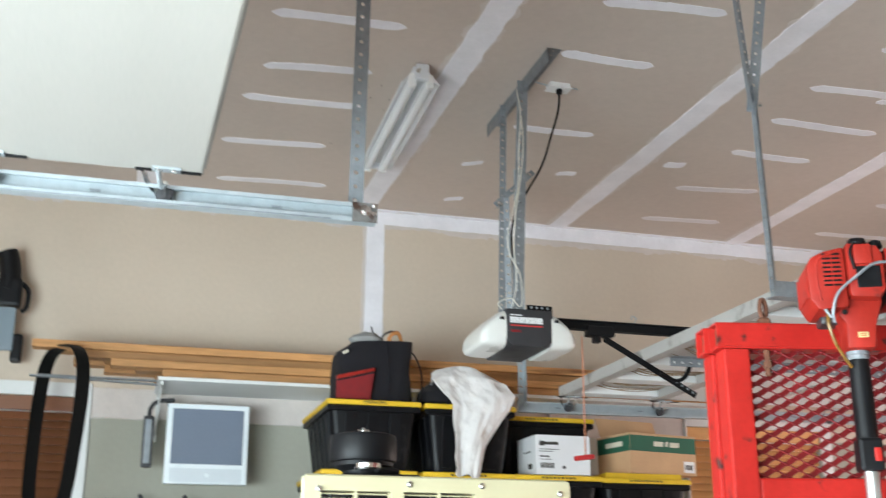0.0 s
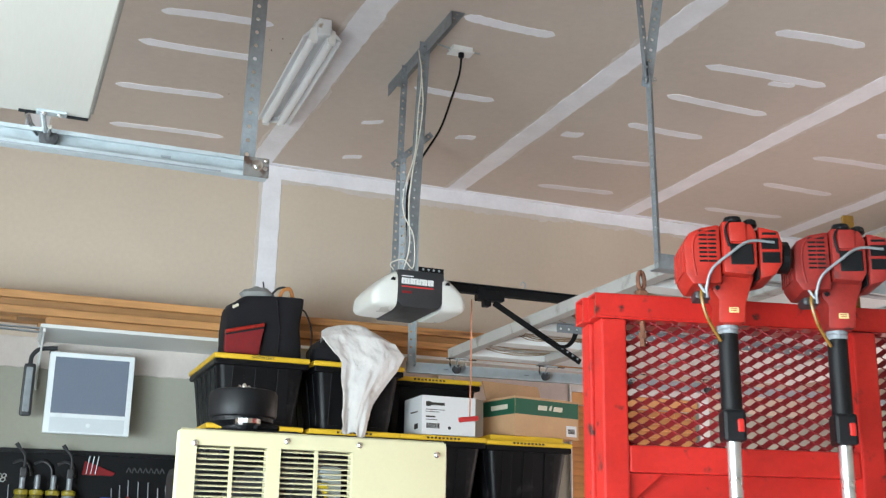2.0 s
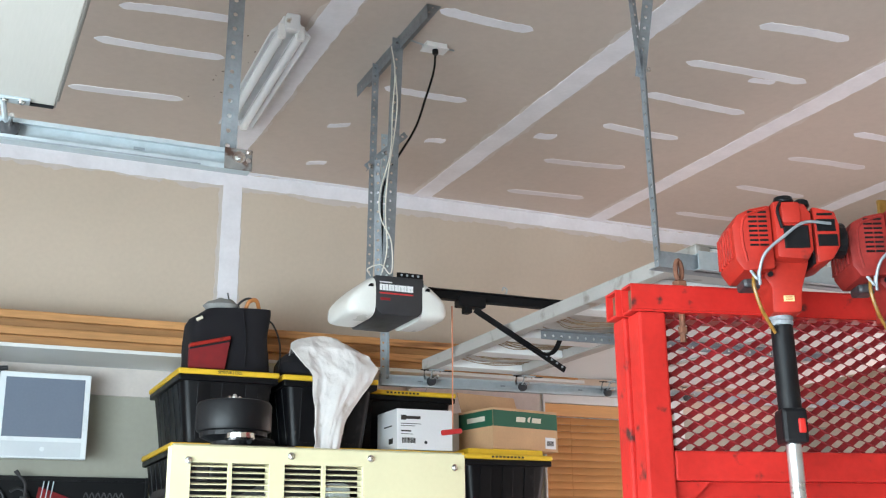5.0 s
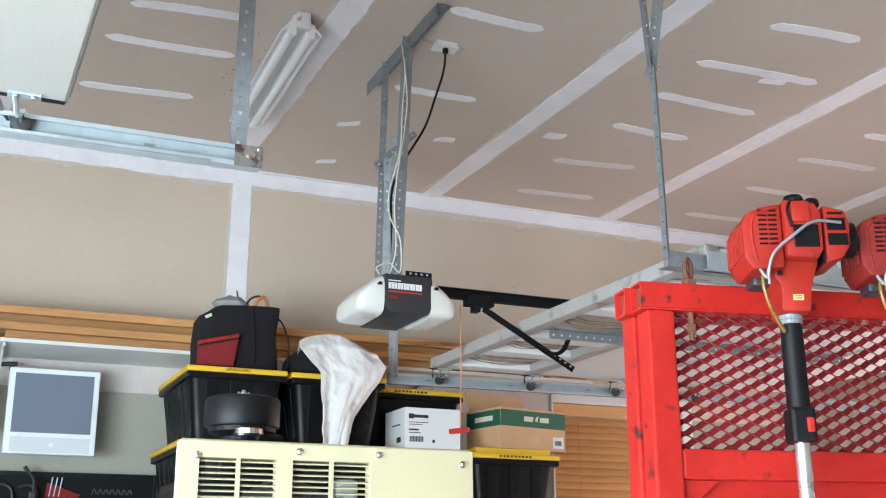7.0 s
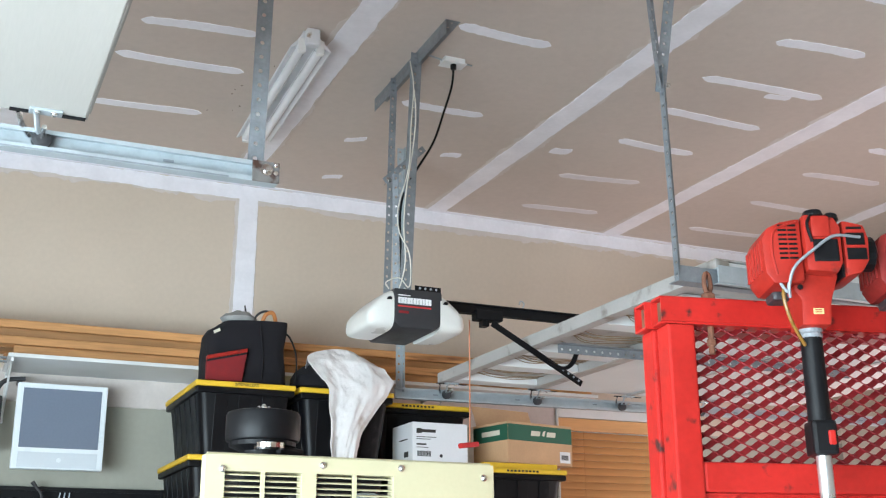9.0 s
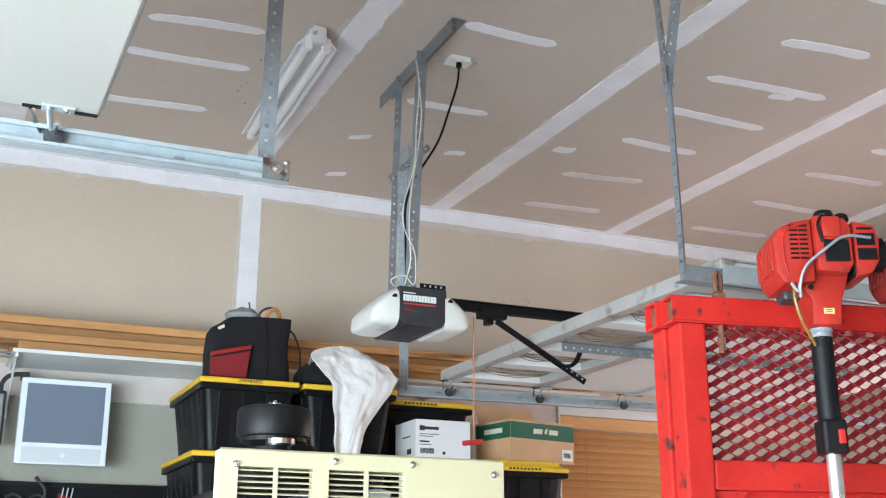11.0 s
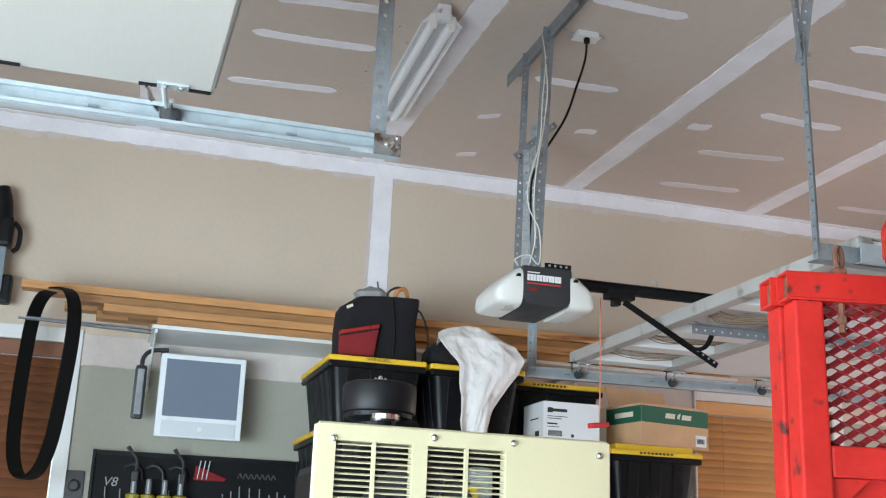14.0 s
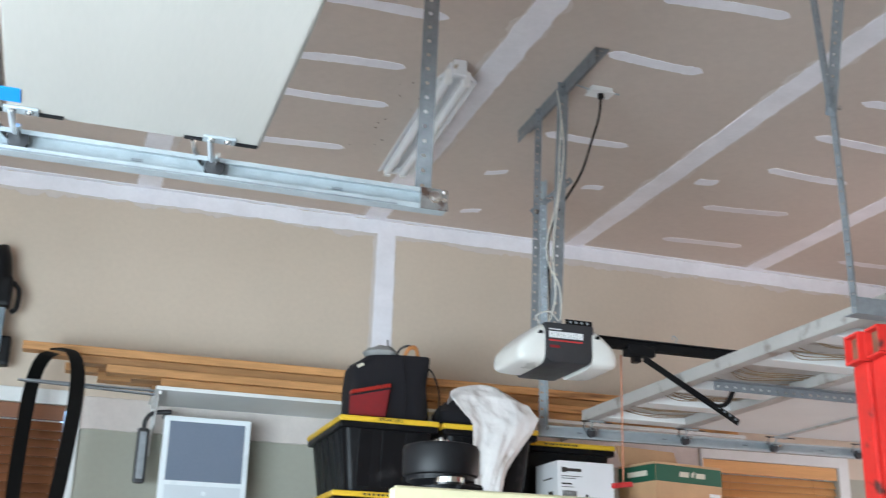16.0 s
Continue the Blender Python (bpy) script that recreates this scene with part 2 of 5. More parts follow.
def smear(line, widths, rag, depth, normal, side, seed, bm=None):
    """A thin layer of joint compound with ragged edges along a line on a surface; normal points into the room."""
    bm = bm or bmesh.new()
    rng = random.Random(seed)
    normal, side = Vector(normal), Vector(side)
    base, top = [], []
    wob = rng.random() * 50
    for i, p in enumerate(line):
        p = Vector(p)
        w = widths[i] if isinstance(widths, (list, tuple)) else widths
        def edge(k):
            n1, n2 = noise.noise((wob + p.length * 4, k, 1)), noise.noise((wob + p.length * 26, k, 5))
            return w * (1 + rag * (0.55 * n1 + 0.55 * n2) + rag * 0.15 * rng.uniform(-1, 1))
        l, r = edge(3.3), edge(8.7)
        base.append((bm.verts.new(p - l * 1.04 * side), bm.verts.new(p + r * 1.04 * side)))
        top.append((bm.verts.new(p - l * side + depth * normal), bm.verts.new(p + r * side + depth * normal)))
    for i in range(len(top) - 1):
        (a, b), (c, d) = top[i], top[i + 1]
        (e, f), (g, h) = base[i], base[i + 1]
        bm.faces.new((a, b, d, c)), bm.faces.new((e, a, c, g)), bm.faces.new((b, f, h, d))
    for k in (0, -1):
        bm.faces.new((base[k][0], base[k][1], top[k][1], top[k][0]))
    return bm


def text_part(body, size, m, material, parent, name="lettering", extrude=0.0006, bold=0.0, shear=0.0, width=None):
    """Lettering as a thin mesh, x to the right and y up in the pose m."""
    c = bpy.data.curves.new("tmp", "FONT")
    c.body, c.size, c.extrude, c.align_x, c.align_y, c.offset, c.shear = body, size, extrude, "CENTER", "CENTER", bold, shear
    o = bpy.data.objects.new("tmp", c)
    scene.collection.objects.link(o)
    bpy.context.view_layer.update()
    me = bpy.data.meshes.new_from_object(o)
    bpy.data.objects.remove(o)
    s = width / max(v.co.x * 2 for v in me.vertices) if width else 1
    me.transform(m @ Matrix.Diagonal((s, s if width else 1, 1, 1)))
    me.materials.clear()
    me.materials.append(material)
    ob = new(name, me)
    ob.parent = parent
    return ob


# ---- structure ----
H, XW, XE, YS = 3.55, -4.85, 2.95, -9.2


def wall_x(name, x0, x1, openings, top, label):
    """A wall across x with openings, each from y to y."""
    bm, y = None, YS - 0.15
    for a, b in openings:
        bm = box(x0, x1, y, a, 0, H, bm=bm)
        box(x0, x1, a, b, top, H, bm=bm)
        y = b
    box(x0, x1, y, 0.0, 0, H, bm=bm)
    return tagged(part(name, bm, DRYWALL), label, "wall", kind="structure")


wall_x("wall_west", XW - 0.15, XW, ((-8.2, -3.45),), 2.15, "unpainted drywall wall with an open garage doorway")
wall_x("wall_east", XE, XE + 0.15, ((-3.05, -0.45),), 2.30, "unpainted drywall wall with a garage door opening")
tagged(part("wall_south", box(XW, XE, YS - 0.15, YS, 0, H), DRYWALL), "plain unpainted drywall wall", "wall", kind="structure")
tagged(part("floor", box(XW - 0.15, XE + 0.15, YS - 0.15, 0.15, -0.12, 0), CONCRETE), "grey concrete garage floor", "floor", kind="structure")
tagged(part("ground", box(-300, 300, -300, 300, -0.5, -0.124), CONCRETE), "pale concrete driveway and ground outside", "ground", kind="structure")
tagged(part("ceiling", box(XW - 0.15, XE + 0.15, YS - 0.15, 0.15, H, H + 0.1), DRYWALL_C), "unpainted tan drywall ceiling", "ceiling", kind="structure")

# north wall with two window openings
WL, WR = (-4.25, -2.70, 0.95, 2.385), (0.77, 1.69, 1.0, 2.37)
ZJ = 2.31
lower = box(XW - 0.15, WL[0], 0, 0.15, 0, ZJ)
box(WL[1], WR[0], 0, 0.15, 0, ZJ, bm=lower)
box(WR[1], XE + 0.15, 0, 0.15, 0, ZJ, bm=lower)
upper = box(XW - 0.15, WL[0], 0, 0.15, ZJ, H)
box(WL[1], WR[0], 0, 0.15, ZJ, H, bm=upper)
box(WR[1], XE + 0.15, 0, 0.15, ZJ, H, bm=upper)
for a in (WL, WR):
    box(a[0], a[1], 0, 0.15, 0, a[2], bm=lower), box(a[0], a[1], 0, 0.15, a[3], H, bm=upper)
tagged(part("wall_north", upper, DRYWALL), "unpainted tan drywall wall with taped joints", "wall", kind="structure")
tagged(part("wall_north_lower", lower, DRYWALL_SHADED), "drywall below the horizontal joint, coloured darker and greener for shade", "wall", kind="structure")


def line(a, b, n):
    a, b = Vector(a), Vector(b)
    return [a.lerp(b, i / n) for i in range(n + 1)]


# joint compound on ceiling and wall
bm, thin = bmesh.new(), bmesh.new()
for i, x in enumerate((-3.66, -2.44, -1.222, -0.018, 1.186, 2.40)):
    smear(line((x, -0.02, H), (x, YS, H), 330), 0.060, 0.22, 0.003, (0, 0, -1), (1, 0, 0), i, bm)
    smear(line((x, -0.02, H), (x, YS, H), 330), 0.070, 0.75, 0.0015, (0, 0, -1), (1, 0, 0), i + 20, thin)
smear(line((XW, -0.014, H), (XE, -0.014, H), 300), 0.018, 0.30, 0.0040, (0, 0, -1), (0, 1, 0), 41, bm)
smear(line((XW, 0, 3.506), (XE, 0, 3.506), 300), 0.040, 0.30, 0.0036, (0, -1, 0), (0, 0, 1), 42, bm)
smear(line((XW, 0, 3.488), (XE, 0, 3.488), 420), 0.036, 1.5, 0.0015, (0, -1, 0), (0, 0, 1), 43, thin)
smear(line((-1.145, 0, 3.48), (-1.155, 0, 2.34), 70), 0.053, 0.12, 0.0044, (0, -1, 0), (1, 0, 0), 44, bm)
smear(line((-1.152, 0, 3.48), (-1.162, 0, 2.34), 70), 0.064, 0.25, 0.0022, (0, -1, 0), (1, 0, 0), 45, thin)
# horizontal joint in the darker skim colour, for the shade under the shelf
smear(line((-2.70, 0, 2.36), (0.75, 0, 2.36), 160), 0.078, 0.12, 0.0052, (0, -1, 0), (0, 0, 1), 46, thin)
smear(line((XE - 0.03, 0, H), (XE - 0.03, YS, H), 90), 0.045, 0.3, 0.003, (0, 0, -1), (1, 0, 0), 47, bm)
joint_tape = part("joint_tape", bm, MUD)
tagged(joint_tape, "white joint compound over drywall seams", "joint compound", kind="structure")
tagged(part("joint_skim", thin, MUD_THIN), "thin translucent skim of joint compound beside seams, standing for shade on the joint under the shelf", "joint compound", kind="structure")


def dab(x0, x1, y, w, seed, slope=0.0):
    n = 26
    rng = random.Random(seed)
    pts, ws = [], []
    for i in range(n + 1):
        t = i / n
        pts.append((x0 + (x1 - x0) * t, y - slope * t + 0.012 * math.sin(3 * t + seed), H))
        e = min(t, 1 - t) * 13
        ws.append(w * (min(1, e ** 0.5) * 0.95 + 0.08) * rng.uniform(0.9, 1.1))
    return smear(pts, ws, 0.18, 0.0025, (0, 0, -1), (0, 1, 0), seed)


# patches over the screw rows: bay by bay, from x to x, at y, with their slope
PATCHES = (
    (-2.08, -1.54, -1.385, 0.01), (-2.12, -1.61, -0.855, 0.02), (-2.09, -1.50, -0.30, 0.02), (-2.03, -1.57, -1.70, 0.06), (-2.06, -1.53, -2.16, 0.04),
    (-0.864, -0.44, -2.15, 0.01), (-0.795, -0.38, -1.39, 0.0), (-0.885, -0.785, -0.86, 0.03), (-0.82, -0.72, -0.31, 0.02), (-0.36, -0.258, -0.85, 0.025),
    (0.32, 0.965, -2.145, 0.05), (0.35, 0.937, -1.785, 0.01), (0.375, 0.836, -1.392, -0.012), (0.348, 0.825, -0.85, 0.045), (0.40, 0.89, -0.325, 0.02), (0.392, 0.83, -2.56, 0.03),
    (1.56, 2.07, -1.37, 0.05), (1.60, 2.10, -0.88, 0.02), (1.57, 2.13, -0.335, 0.05), (1.63, 2.12, -1.80, 0.03))
for k, (x0, x1, y, slope) in enumerate(PATCHES):
    part("screw_patch", dab(x0, x1, y, 0.030 if x1 - x0 > 0.2 else 0.026, 101 + k, slope), MUD_MID if k in (13, 14, 16, 17, 18) else MUD, joint_tape)
for k, bay in enumerate((-3.66, -2.44, -1.22, 0.0, 1.22)):
    for j, y in enumerate((-2.60, -3.0, -3.4)):
        if bay != 0.0 or j:
            part("screw_patch", dab(bay + 0.35, bay + 0.85, y, 0.030, 160 + 3 * k + j, 0.03), MUD, joint_tape)
part("screw_patch", dab(0.70, 0.83, -2.125, 0.02, 190, -0.01), MUD, joint_tape)
for k in range(12):
    rng = random.Random(k + 900)
    x, y = -1.50 + rng.gauss(0, 0.045), -1.25 + rng.uniform(-0.55, 0.45)
    part("dirt_speck", smear(line((x, y, H), (x + rng.uniform(0.002, 0.010), y + rng.uniform(-0.008, 0.008), H), 4), rng.uniform(0.001, 0.004), 0.6, 0.003, (0, 0, -1), (0, 1, 0), k), BARK, joint_tape)
part("screw_patch", dab(0.13, 0.24, -1.147, 0.034, 7), MUD, joint_tape)

# ---- windows with wooden blinds ----
def window(name, a, slat_mat, label, side=0.07):
    x0, x1, z0, z1 = a
    w = tagged(new(name), label, "window", kind="structure")
    bm = box(x0 - side, x0, -0.018, 0.0, z0 - 0.07, z1 + 0.07, 0.003)
    box(x1, x1 + 0.07, -0.018, 0.0, z0 - 0.07, z1 + 0.07, 0.003, bm)
    box(x0, x1, -0.018, 0.0, z1, z1 + 0.07, 0.003, bm), box(x0, x1, -0.018, 0.0, z0 - 0.07, z0, 0.003, bm)
    part("window_frame", bm, PAINT_W, w)
    g = part("pane", box(x0 + 0.02, x1 - 0.02, 0.10, 0.105, z0 + 0.02, z1 - 0.02), WHITE_PL, w, "frosted daylit glass")
    blind = thing("window_blind", pose((x0 + x1) / 2, 0.03, z1), label.replace("window", "slatted wooden window blind"), "blind")
    half = (x1 - x0) / 2 - 0.006
    part("valance", box(-half, half, -0.03, -0.012, -0.075, -0.003, 0.003), slat_mat, blind)
    slat = None
    for i in range(int((z1 - z0 - 0.1) / 0.042)):
        if slat is None:
            slat = part("slat", join(None, box(-half, half, -0.024, 0.024, -0.0015, 0.0015), pose(0, 0, 0, 62, 0, 0)), slat_mat, blind)
        else:
            s = new("slat", slat.data)
            s.parent = blind
            slat = s
        slat.location = (0, 0, -0.10 - 0.042 * i)
    for u in (-half * 0.62, half * 0.62):
        part("ladder_cord", tube([(u, -0.03, -0.07), (u, -0.03, z0 - z1 + 0.02)], 0.0014, 6), slat_mat, blind)
    return w


window("window_1", WL, WOOD_BD, "white framed window behind dark wood")
window("window_2", WR, WOOD_B, "white framed window behind honey wood", 0.012)

# ---- perforated steel ----
def angle_iron(length, w=0.032, t=0.0025, pitch=0.038, hole=0.006):
    """Slotted angle along z from 0, flanges to +x and +y, with holes cut through both."""
    bm = bmesh.new()
    n = max(2, int(length / pitch))
    step = length / n
    for flange in (0, 1):
        def q(u, z, d):
            return (u, d, z) if flange == 0 else (d, u, z)
        for d in (0, t):
            for i in range(n):
                z0, z1, c = i * step, (i + 1) * step, (i + 0.5) * step
                ring = [bm.verts.new(q(w * 0.55 + hole * math.cos(k * math.pi / 4 + math.pi / 8), c + hole * math.sin(k * math.pi / 4 + math.pi / 8), d)) for k in range(8)]
                cor = [bm.verts.new(q(u, z, d)) for u, z in ((w, z0), (w, z1), (0, z1), (0, z0))]
                # corner order follows the ring: right, top, left, bottom
                for f in ((cor[1], cor[0], ring[7], ring[0]), (cor[2], cor[1], ring[1], ring[2]), (cor[3], cor[2], ring[3], ring[4]), (cor[0], cor[3], ring[5], ring[6]),
                          (cor[1], ring[0], ring[1]), (cor[2], ring[2], ring[3]), (cor[3], ring[4], ring[5]), (cor[0], ring[6], ring[7])):
                    bm.faces.new(f)
        for u0, u1 in ((w - 0.0001, w), ):
            x = box(*((u0, u1, 0, t, 0, length) if flange == 0 else (0, t, u0, u1, 0, length)))
            join(bm, x)
    return bm


def along(a, b, roll=0):
    a, b = Vector(a), Vector(b)
    return Matrix.Translation(a) @ (b - a).to_track_quat("Z", "Y").to_matrix().to_4x4() @ pose(0, 0, 0, 0, 0, roll)


def iron(name, a, b, parent, roll=0, w=0.032, material=None, pitch=0.038):
    return part(name, join(None, angle_iron((Vector(b) - Vector(a)).length, w, pitch=pitch), along(a, b, roll)), material or GALV_D, parent)


def bolt(parent, p, axis, r=0.009, material=None, name="bolt"):
    bm = lathe(((r * 1.4, 0), (r * 1.4, 0.0015), (r, 0.002), (r, 0.005), (r * 0.55, 0.007)), 10, along(p, Vector(p) + Vector(axis)))
    return part(name, bm, material or CHROME, parent)


def track(length, m, name, label):
    """A garage door track: a C channel along +x from 0, open side to +y, with its outer flange."""
    th = thing(name, m, label, "door track")
    t, h, d = 0.003, 0.052, -0.032
    prof = [(0, 0), (d, 0), (d, 0.012), (d + t, 0.012), (d + t, t), (-t, t), (-t, h - t), (d + t, h - t), (d + t, h - 0.010), (d, h - 0.010), (d, h), (0, h)]
    part("channel", prism(prof, "x", 0, length), GALV, th)
    part("flange", box(0, length, 0.001, 0.004, 0.004, 0.058), GALV, th)
    for i in range(int(length / 0.45)):
        part("slot", box(0.2 + i * 0.45, 0.225 + i * 0.45, -0.006, -0.0035, 0.027, 0.033), GALV_D, th)
    return th


# ---- west garage door, raised overhead ----
D1Z = 2.412
door1 = thing("garage_door", pose(-2.352, -3.352, D1Z), "cream embossed steel overhead garage door, raised open", "garage door")
for i in range(4):
    x1 = -0.535 * i - (0.004 if i else 0)
    sec = part("section", box(x1 - 0.527, x1 - 0.004, -4.75, 0, 0, 0.042, 0.004), DOOR_TEX, door1)
    part("edge_rail", box(x1 - 0.004, x1, -4.75, 0, 0.002, 0.042, 0.001), DOOR_EDGE, sec, "dark steel rail along the section's edge")
part("edge_trim", box(0.001, 0.007, -4.75, 0.0, 0.018, 0.044, 0.002), DOOR_EDGE, door1)
part("blue_tape", box(-0.60, -0.500, -0.125, -0.062, -0.003, -0.0008), BLUE, door1, "strip of blue masking tape")


def roller_bracket(parent, x, y, z, side=1):
    """A hinge plate on the door with an arm, stem and roller that runs in the track."""
    plate = part("roller_plate", box(x - 0.035, x + 0.035, y - 0.03, y + 0.0, z - 0.006, z, 0.002), GALV, parent)
    part("arm", tube([(x - 0.02, y - 0.015, z - 0.004), (x - 0.012, y + 0.02, z - 0.03), (x + 0.0, y + 0.055, z - 0.035)], 0.008, 8, flat=0.5), GALV, plate)
    part("stem", tube([(x, y - 0.02, z - 0.040), (x, y + 0.045 * side, z - 0.040)], 0.0055, 8), CHROME, plate)
    part("roller", lathe(((0.012, -0.01), (0.022, -0.008), (0.022, 0.008), (0.012, 0.01)), 16, pose(x, y + 0.045, z - 0.046, 90, 0, 0)), GREY_PL, plate)
    part("lever", tube([(x - 0.055, y + 0.0, z - 0.004), (x - 0.045, y + 0.03, z - 0.02), (x - 0.025, y + 0.062, z - 0.034)], 0.007, 8, flat=0.5), CHROME, plate)
    # black strip stands for the shadow along the door edge at the bracket
    part("bracket_strip", box(x - 0.075, x + 0.085, y - 0.010, y + 0.004, z - 0.004, z - 0.0005, 0.001), BLACK_ST, plate)
    bolt(plate, (x - 0.018, y - 0.02, z - 0.006), (0, 0, -1), 0.006)
    bolt(plate, (x + 0.018, y - 0.02, z - 0.006), (0, 0, -1), 0.006)


roller_bracket(door1, -0.09, -0.01, 0.0)
roller_bracket(door1, -0.50, -0.01, 0.0)
t1 = track(2.72, pose(-4.62, -3.295, 2.336), "door_track", "galvanised steel overhead door track hung below the ceiling")
part("end_plate", box(2.655, 2.722, -0.038, -0.033, -0.001, 0.052, 0.002), RUST_GALV, t1, "rust-stained end plate")
part("lip_grime", box(0.0, 2.60, -0.0345, -0.0330, 0.0005, 0.004), GALV_D, t1, "dirt line along the lower lip")
part("end_stop", tube([(2.71, -0.05, 0.02), (2.71, -0.03, 0.02)], 0.006, 8), CHROME, t1)
bolt(t1, (2.69, -0.038, 0.03), (0, -1, 0), 0.011)
bolt(t1, (2.712, -0.038, 0.045), (0, -1, 0), 0.005)
h1 = thing("track_hanger", pose(-1.930, -3.30, 2.385), "perforated steel strap hanging the door track from the ceiling", "track hanger", "track hangers")
iron("strap", (0, 0, 0), (0.02, 0, H - 2.385), h1, 0, 0.040)

# ---- east garage door, raised overhead ----
D2Z, D2X = 2.345, -0.405
door2 = thing("garage_door", pose(D2X, -0.90, D2Z), "white steel pan overhead garage door, raised open, inside frame showing", "garage door")
for i in range(4):
    x0 = 0.535 * i
    if i:
        sec = part("section", box(x0 + 0.002, x0 + 0.531, -2.16, 0, 0.012, 0.05, 0.003), PAINT_W, door2)
        part("rail", box(x0 + 0.002, x0 + 0.03, -2.16, 0, 0.004, 0.0115, 0.002), DOOR_W, sec)
        continue
    sec = part("section", box(x0 + 0.002, x0 + 0.531, -2.16, 0, 0.045, 0.05), DOOR_W, door2)
    part("rail", box(x0, x0 + 0.055, -2.16, 0, 0.0, 0.045, 0.004), DOOR_W, sec)
    part("rail", box(x0 + 0.49, x0 + 0.531, -2.16, 0, 0.002, 0.045, 0.004), DOOR_W, sec)
    for y in (-0.06, -0.45, -0.80, -1.35, -1.72, -2.10):
        part("stile", box(x0 + 0.057, x0 + 0.488, y - 0.05, y + 0.05, 0.006, 0.044, 0.004), PAINT_W, sec)
iron("strut", (0.075, -1.03, 0.0), (1.6, -1.03, 0.0), door2, 180, 0.036, GALV_D)
for i in range(4):
    roller_bracket(door2, 0.06 + 0.50 * i, -0.02, 0.0)
for k in range(24):
    rng = random.Random(k)
    y = (-0.26, -0.62, -1.08, -1.54)[k // 6] + rng.uniform(-0.10, 0.10)
    part("wire", tube(curve_pts([(0.07 + rng.uniform(0, .06), y, 0.034), (0.2, y + rng.uniform(-.04, .04), 0.012 + rng.uniform(0, 0.01)), (0.34, y + rng.uniform(-.04, .04), 0.02), (0.47, y + 0.03, 0.034)], 4), 0.0018, 5), TAN_WIRE, door2, "frayed tan insulation strand")
t2 = track(3.3, pose(-0.60, -0.835, 2.268, 0, -0.45, 0), "door_track", "galvanised steel overhead door track beside the wall")
t3 = track(3.2, pose(2.77, -3.10, 2.30, 0, 0, 180), "door_track", "galvanised steel overhead door track near the room's middle")
h2 = thing("track_hanger", pose(-0.565, -0.845, 2.30), "perforated steel strap hanging the rear door track", "track hanger", "track hangers")
iron("strap", (0, 0, 0), (0, 0, H - 2.30), h2, 0, 0.034, GALV)
h3 = thing("track_hanger", pose(-0.565, -3.06, 2.30), "two perforated steel straps bolted in a V to hang a track", "track hanger", "track hangers")
iron("lower_strap", (0, 0, 0), (-0.012, 0, 0.72), h3, 0, 0.024)
iron("upper_strap", (-0.022, -0.006, 0.635), (-0.060, 0.0, H - 2.30), h3, 0, 0.024)
iron("upper_strap", (0.004, -0.012, 0.625), (0.10, -0.03, H - 2.30), h3, 0, 0.036)
bolt(h3, (0.014, -0.016, 0.655), (0, -1, 0), 0.007)
part("cross_angle", box(0.0, 1.2, -0.02, -0.017, 0.0, 0.05), GALV_D, h3)
part("cross_angle_flange", box(0.0, 1.2, -0.017, 0.03, 0.0, 0.003), GALV_D, h3)

# ---- garage door opener ----
OY = -1.83
op = thing("garage_door_opener", pose(-0.955, OY, 2.31), "grey garage door opener with white lenses, hung from angle iron", "garage door opener")
half = [(-0.098, 0.050), (-0.112, 0.09), (-0.104, 0.185), (0.094, 0.185), (0.098, 0.09), (0.086, 0.050), (0.070, 0.034), (-0.08, 0.034)]
body = part("body", prism(half, "y", -0.145, 0.17, 0.008), GREY_PL, op, smooth=True)


def lens(sign, name):
    own = bmesh.new()
    rings = []
    for i in range(9):
        t = i / 8
        u = -0.104 - 0.101 * math.sin(1.5 * t) if sign < 0 else 0.087 + 0.112 * math.sin(1.5 * t)
        top = 0.184 - 0.086 * math.sin(1.5 * t) ** 1.35 - 0.020 * t ** 8
        low = 0.028 + 0.012 * t ** 2 + 0.016 * t ** 8
        hz = (top - low) / 2
        hy = 0.148 * (1 - 0.16 * t ** 2 - 0.14 * t ** 7)
        zc = (top + low) / 2
        rings.append([own.verts.new((u, 0.0 + hy * math.copysign(abs(math.cos(a)) ** 0.30, math.cos(a)), zc + hz * math.copysign(abs(math.sin(a)) ** 0.55, math.sin(a)))) for a in (2 * math.pi * k / 36 for k in range(36))])
    for a, b in zip(rings, rings[1:]):
        for k in range(36):
            own.faces.new((a[k], a[(k + 1) % 36], b[(k + 1) % 36], b[k]))
    own.faces.new(rings[0]), own.faces.new(rings[-1])
    ob = part(name, own, LENS, op, "frosted white lamp lens", smooth=True)
    u = -0.124 if sign < 0 else 0.107
    part("vent", prism([(u - 0.010, 0.136), (u + 0.010, 0.136), (u + 0.010, 0.146), (u, 0.149), (u - 0.006, 0.145)], "y", -0.1495, -0.13), BLACK_PL, ob)


lens(-1, "left_lens"), lens(1, "right_lens")
part("badge", box(-0.088, 0.048, -0.1475, -0.146, 0.126, 0.150, 0), WHITE_PL, body, "plain pale brand shape")
for i in range(10):
    part("badge_gap", box(-0.079 + 0.0125 * i + 0.002 * (i % 2), -0.0775 + 0.0125 * i, -0.149, -0.1478, 0.126, 0.143 + 0.004 * (i % 3)), GREY_PL, body)
part("red_stripe", box(-0.088, 0.048, -0.1475, -0.146, 0.113, 0.118), RED_H, body)
part("badge_line", box(-0.088, -0.038, -0.1475, -0.146, 0.156, 0.160), WHITE_PL, body)
part("red_mark", box(-0.085, -0.045, -0.1475, -0.146, 0.088, 0.098), RED_CLOTH, body)
part("top_bracket", box(0.0, 0.11, -0.10, -0.097, 0.18, 0.215, 0.001), BLACK_ST, op)
